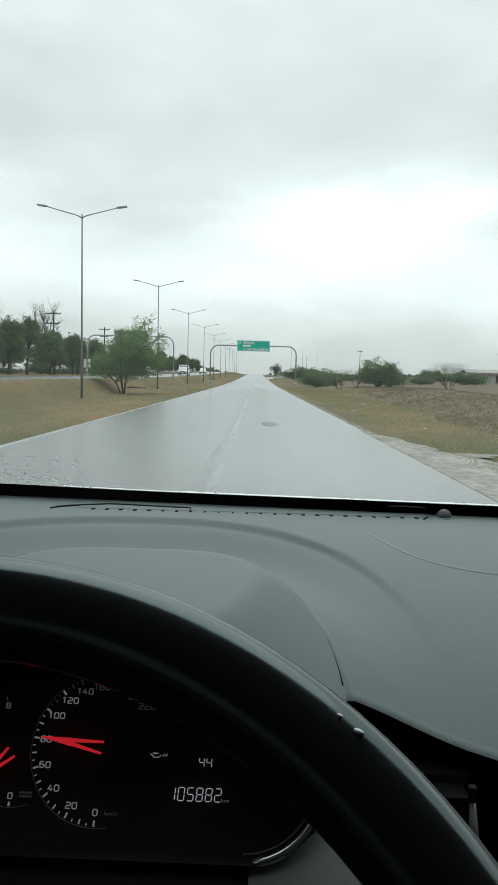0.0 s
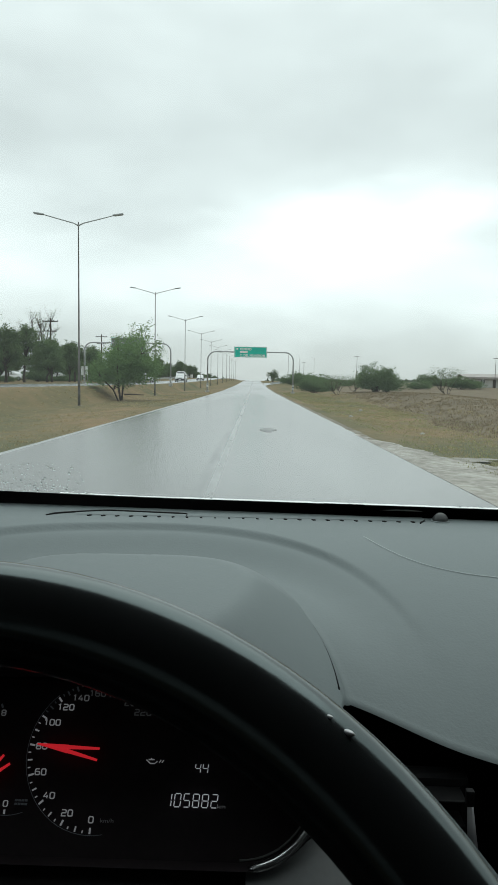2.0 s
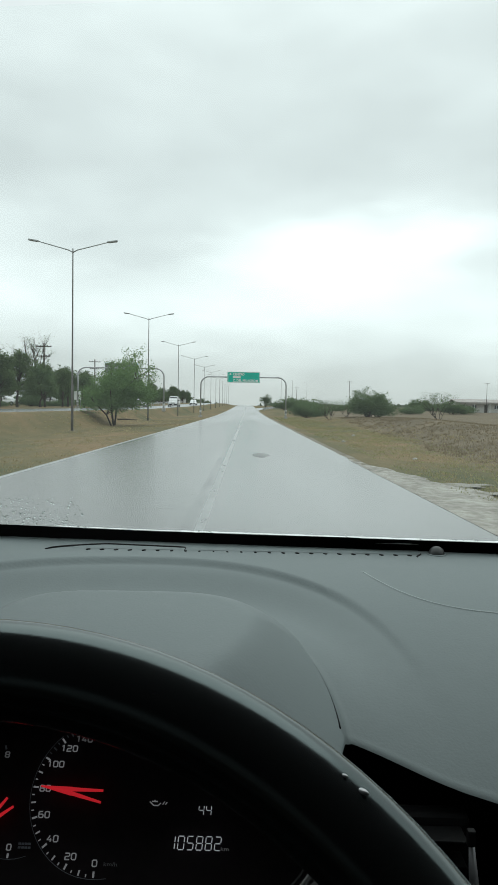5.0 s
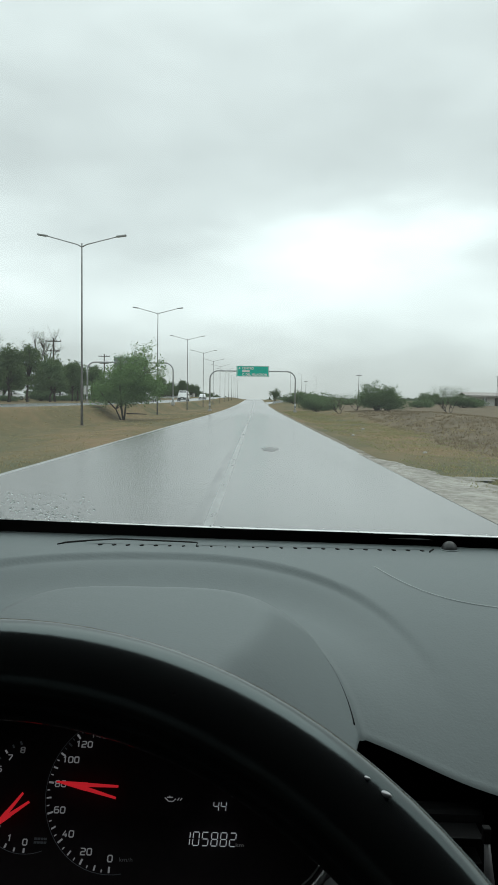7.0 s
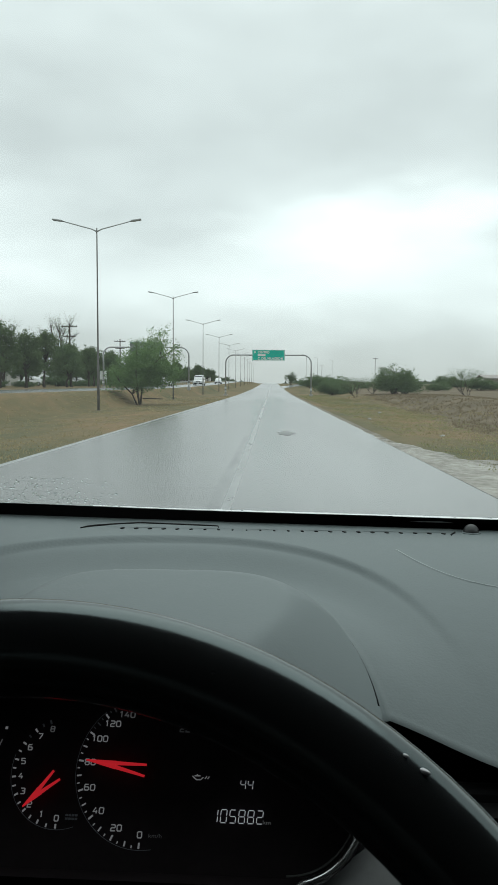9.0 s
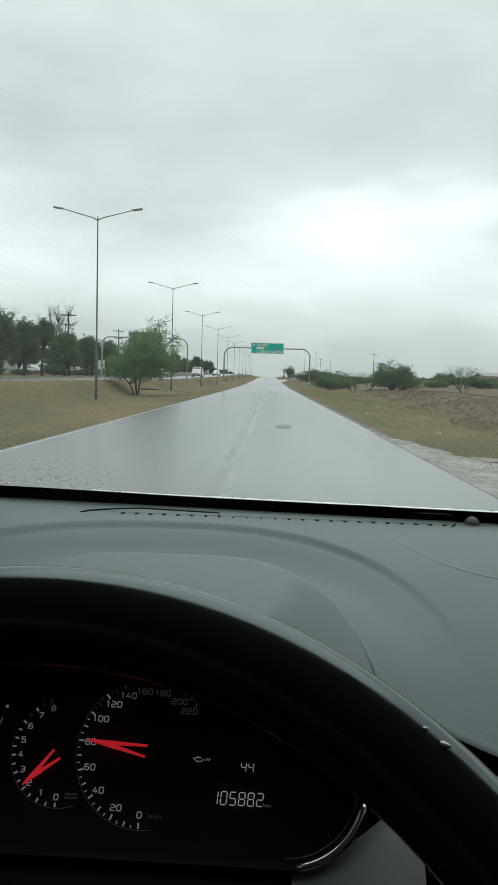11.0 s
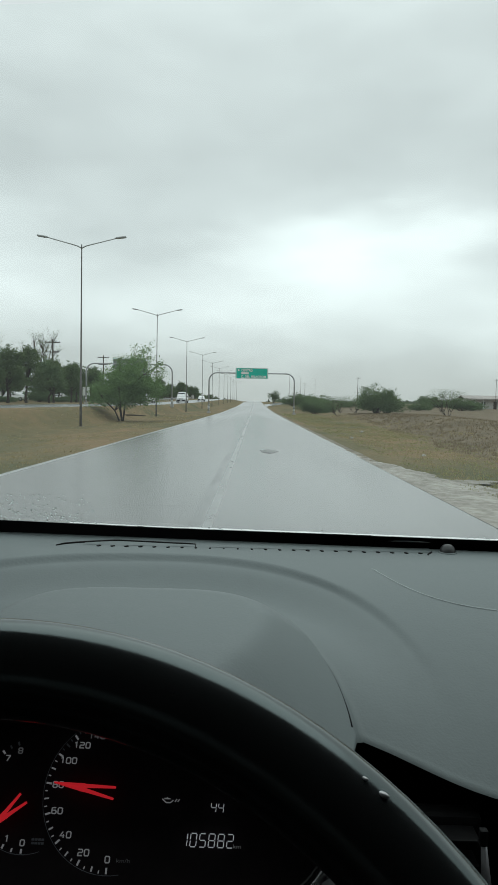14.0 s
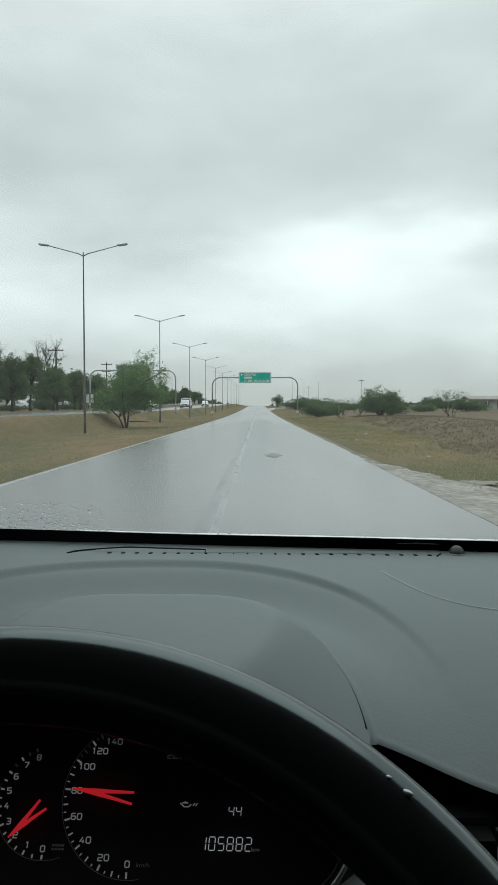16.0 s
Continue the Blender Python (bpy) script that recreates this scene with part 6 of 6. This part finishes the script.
# ---------------------------------------------------------------- the car's shell, closing it round and behind the seats
SHELL_X, HALF = 0.34, 0.86
bm = bmesh.new()
rows = []
for v in range(9):
    y = 1.10 + 1.02 * v / 8
    rows.append([(SHELL_X + HALF * 0.88 * (k / 6 - 1), y - 0.10 * (k / 6 - 1) ** 2, 0.985 - 0.20 * (v / 8) ** 1.6 - 0.06 * (k / 6 - 1) ** 4) for k in range(13)])
rows.append([(p[0], p[1] + 0.08, p[2] - 0.10) for p in rows[-1]])
rows.append([(p[0], p[1] + 0.02, p[2] - 0.30) for p in rows[-1]])
grid_sheet(bm, rows)
part("bonnet", bm, M_PAINT, car, "silver painted bonnet beaded with rain")
bm = bmesh.new()
grid_sheet(bm, [[(SHELL_X + HALF * 0.9 * (k / 6 - 1), y - 0.16 * (k / 6 - 1) ** 2, z) for k in range(13)] for y, z in ((1.02, 1.035), (1.07, 1.000), (1.12, 0.975))])
part("cowl_panel", bm, M_BLACK, car, "black plastic cowl below the glass")


def side_profile(s):
    """Outer flank from sill to waist along the car."""
    rows = []
    for z, d in ((0.22, 0.05), (0.35, 0.0), (0.60, -0.015), (0.85, 0.0), (0.97, 0.03)):
        rows.append([(SHELL_X + s * (HALF - d - 0.10 * max(0, (abs(y + 0.3) - 1.7)) ** 2), y, (z + 0.03 * (z > 0.9) * (y < 0)) * (1 - 0.22 * smooth01(0.7, 2.1, y))) for y in [2.15 - 4.15 * k / 24 for k in range(25)]])
    return rows


for s in (-1, 1):
    bm = bmesh.new()
    grid_sheet(bm, side_profile(s))
    grid_sheet(bm, [[(x - s * 0.05, y, z) for x, y, z in row] for row in side_profile(s)])
    part("flank", bm, M_PAINT, car, "silver painted doors and wings")
    top = [(SHELL_X + s * 0.58, 0.27, 1.425), (SHELL_X + s * 0.60, -0.7, 1.49), (SHELL_X + s * 0.57, -1.35, 1.40)]
    foot = [(SHELL_X + s * 0.82, 1.03, 0.97), (SHELL_X + s * 0.83, -0.25, 1.00), (SHELL_X + s * 0.80, -1.85, 1.02)]
    part("front_pillar", tube(bmesh.new(), [foot[0], Vector(foot[0]).lerp(Vector(top[0]), 0.5) + Vector((0, 0, 0.02)), top[0]], [0.045, 0.04, 0.04], 10), M_DASH_DARK, car, "dark windscreen pillar")
    part("middle_pillar", tube(bmesh.new(), [foot[1], (SHELL_X + s * 0.62, -0.32, 1.48)], [0.05, 0.04], 10), M_DASH_DARK, car, "dark door pillar")
    part("rear_pillar", tube(bmesh.new(), [foot[2], top[2]], [0.10, 0.08], 10), M_PAINT, car, "silver rear pillar")
    bm = bmesh.new()
    grid_sheet(bm, [[(SHELL_X + s * 0.815, y, 0.99) for y in (0.95, 0.2, -0.6, -1.7)], [(SHELL_X + s * 0.60, y, 1.43 + 0.045 * (y < 0.2)) for y in (0.27, 0.0, -0.6, -1.3)]])
    g = part("side_window", bm, M_SIDEGLASS, car, "tinted side window", False)
    part("door_panel", boxes((SHELL_X + s * 0.77, -0.4, 0.66, 0.05, 2.6, 0.62), bevel=0.02), M_DASH_DARK, car, "dark inner door panel", False)
    for y in (1.42, -1.25):
        wheel(car, SHELL_X + s * (HALF - 0.12), y, 0.30)
    part("headlight", boxes((SHELL_X + s * 0.60, 2.12, 0.66, 0.30, 0.16, 0.16), bevel=0.04), M_LENS, car, "clear headlight", False)
    part("tail_light", boxes((SHELL_X + s * 0.70, -2.02, 0.86, 0.16, 0.10, 0.26), bevel=0.03), M_REDLENS, car, "red tail light", False)
    part("wing_mirror", boxes((SHELL_X + s * 0.96, 0.72, 1.04, 0.20, 0.10, 0.13), bevel=0.04), M_PAINT, car, "silver wing mirror", False)
# roof in two skins
for name, mat, dz, label in (("roof", M_PAINT, 0.0, "silver painted roof"), ("roof_lining", M_LINING, -0.03, "pale cloth roof lining")):
    bm = bmesh.new()
    grid_sheet(bm, [[(SHELL_X + 0.62 * (k / 5 - 1), 0.27 - 1.66 * v / 8, 1.505 + dz * (0.4 + 0.6 * min(1, v)) - 0.035 * (k / 5 - 1) ** 2 - 0.22 * (v / 8 - 0.42) ** 2 - 0.05 * (v / 8) ** 4) for k in range(11)] for v in range(9)])
    part(name, bm, mat, car, label)
bm = bmesh.new()
grid_sheet(bm, [[(SHELL_X + 0.56 * (k / 4 - 1), -1.40, 1.40) for k in range(9)], [(SHELL_X + 0.70 * (k / 4 - 1), -1.88, 1.00) for k in range(9)]])
rear = part("rear_window", bm, M_SIDEGLASS, car, "sloping rear window")
bm = bmesh.new()
grid_sheet(bm, [[(SHELL_X + 0.80 * (k / 4 - 1), y, z) for k in range(9)] for y, z in ((-1.85, 1.01), (-1.98, 0.95), (-2.03, 0.6), (-1.98, 0.25))])
part("tailgate", bm, M_PAINT, car, "silver tailgate")
part("front_bumper", boxes((SHELL_X, 2.20, 0.42, 1.55, 0.18, 0.34), bevel=0.07), M_PAINT, car, "silver front bumper", False)
part("cabin_floor", boxes((SHELL_X, 0.0, 0.26, 1.58, 4.0, 0.06), bevel=0.01), M_DASH_DARK, car, "dark carpeted floor", False)
part("bulkhead", boxes((SHELL_X, 1.02, 0.62, 1.60, 0.03, 0.72), bevel=0.008), M_BLACK, car, "black bulkhead", False)


def seat(x, y, w):
    base = part("seat", boxes((x, y + 0.02, 0.50, w, 0.50, 0.16), bevel=0.05), M_SEAT, car, "dark cloth seat")
    part("backrest", box(bmesh.new(), 0, 0, 0.30, w, 0.14, 0.62, 0.05, pose(x, y - 0.26, 0.55, 14)), M_SEAT, base, "dark cloth backrest")
    part("headrest", box(bmesh.new(), 0, 0, 0.72, min(w, 0.28), 0.09, 0.17, 0.04, pose(x, y - 0.26, 0.55, 14)), M_SEAT, base, "dark cloth headrest")


seat(-0.05, -0.42, 0.50)
seat(0.73, -0.42, 0.50)
seat(0.34, -1.25, 1.25)
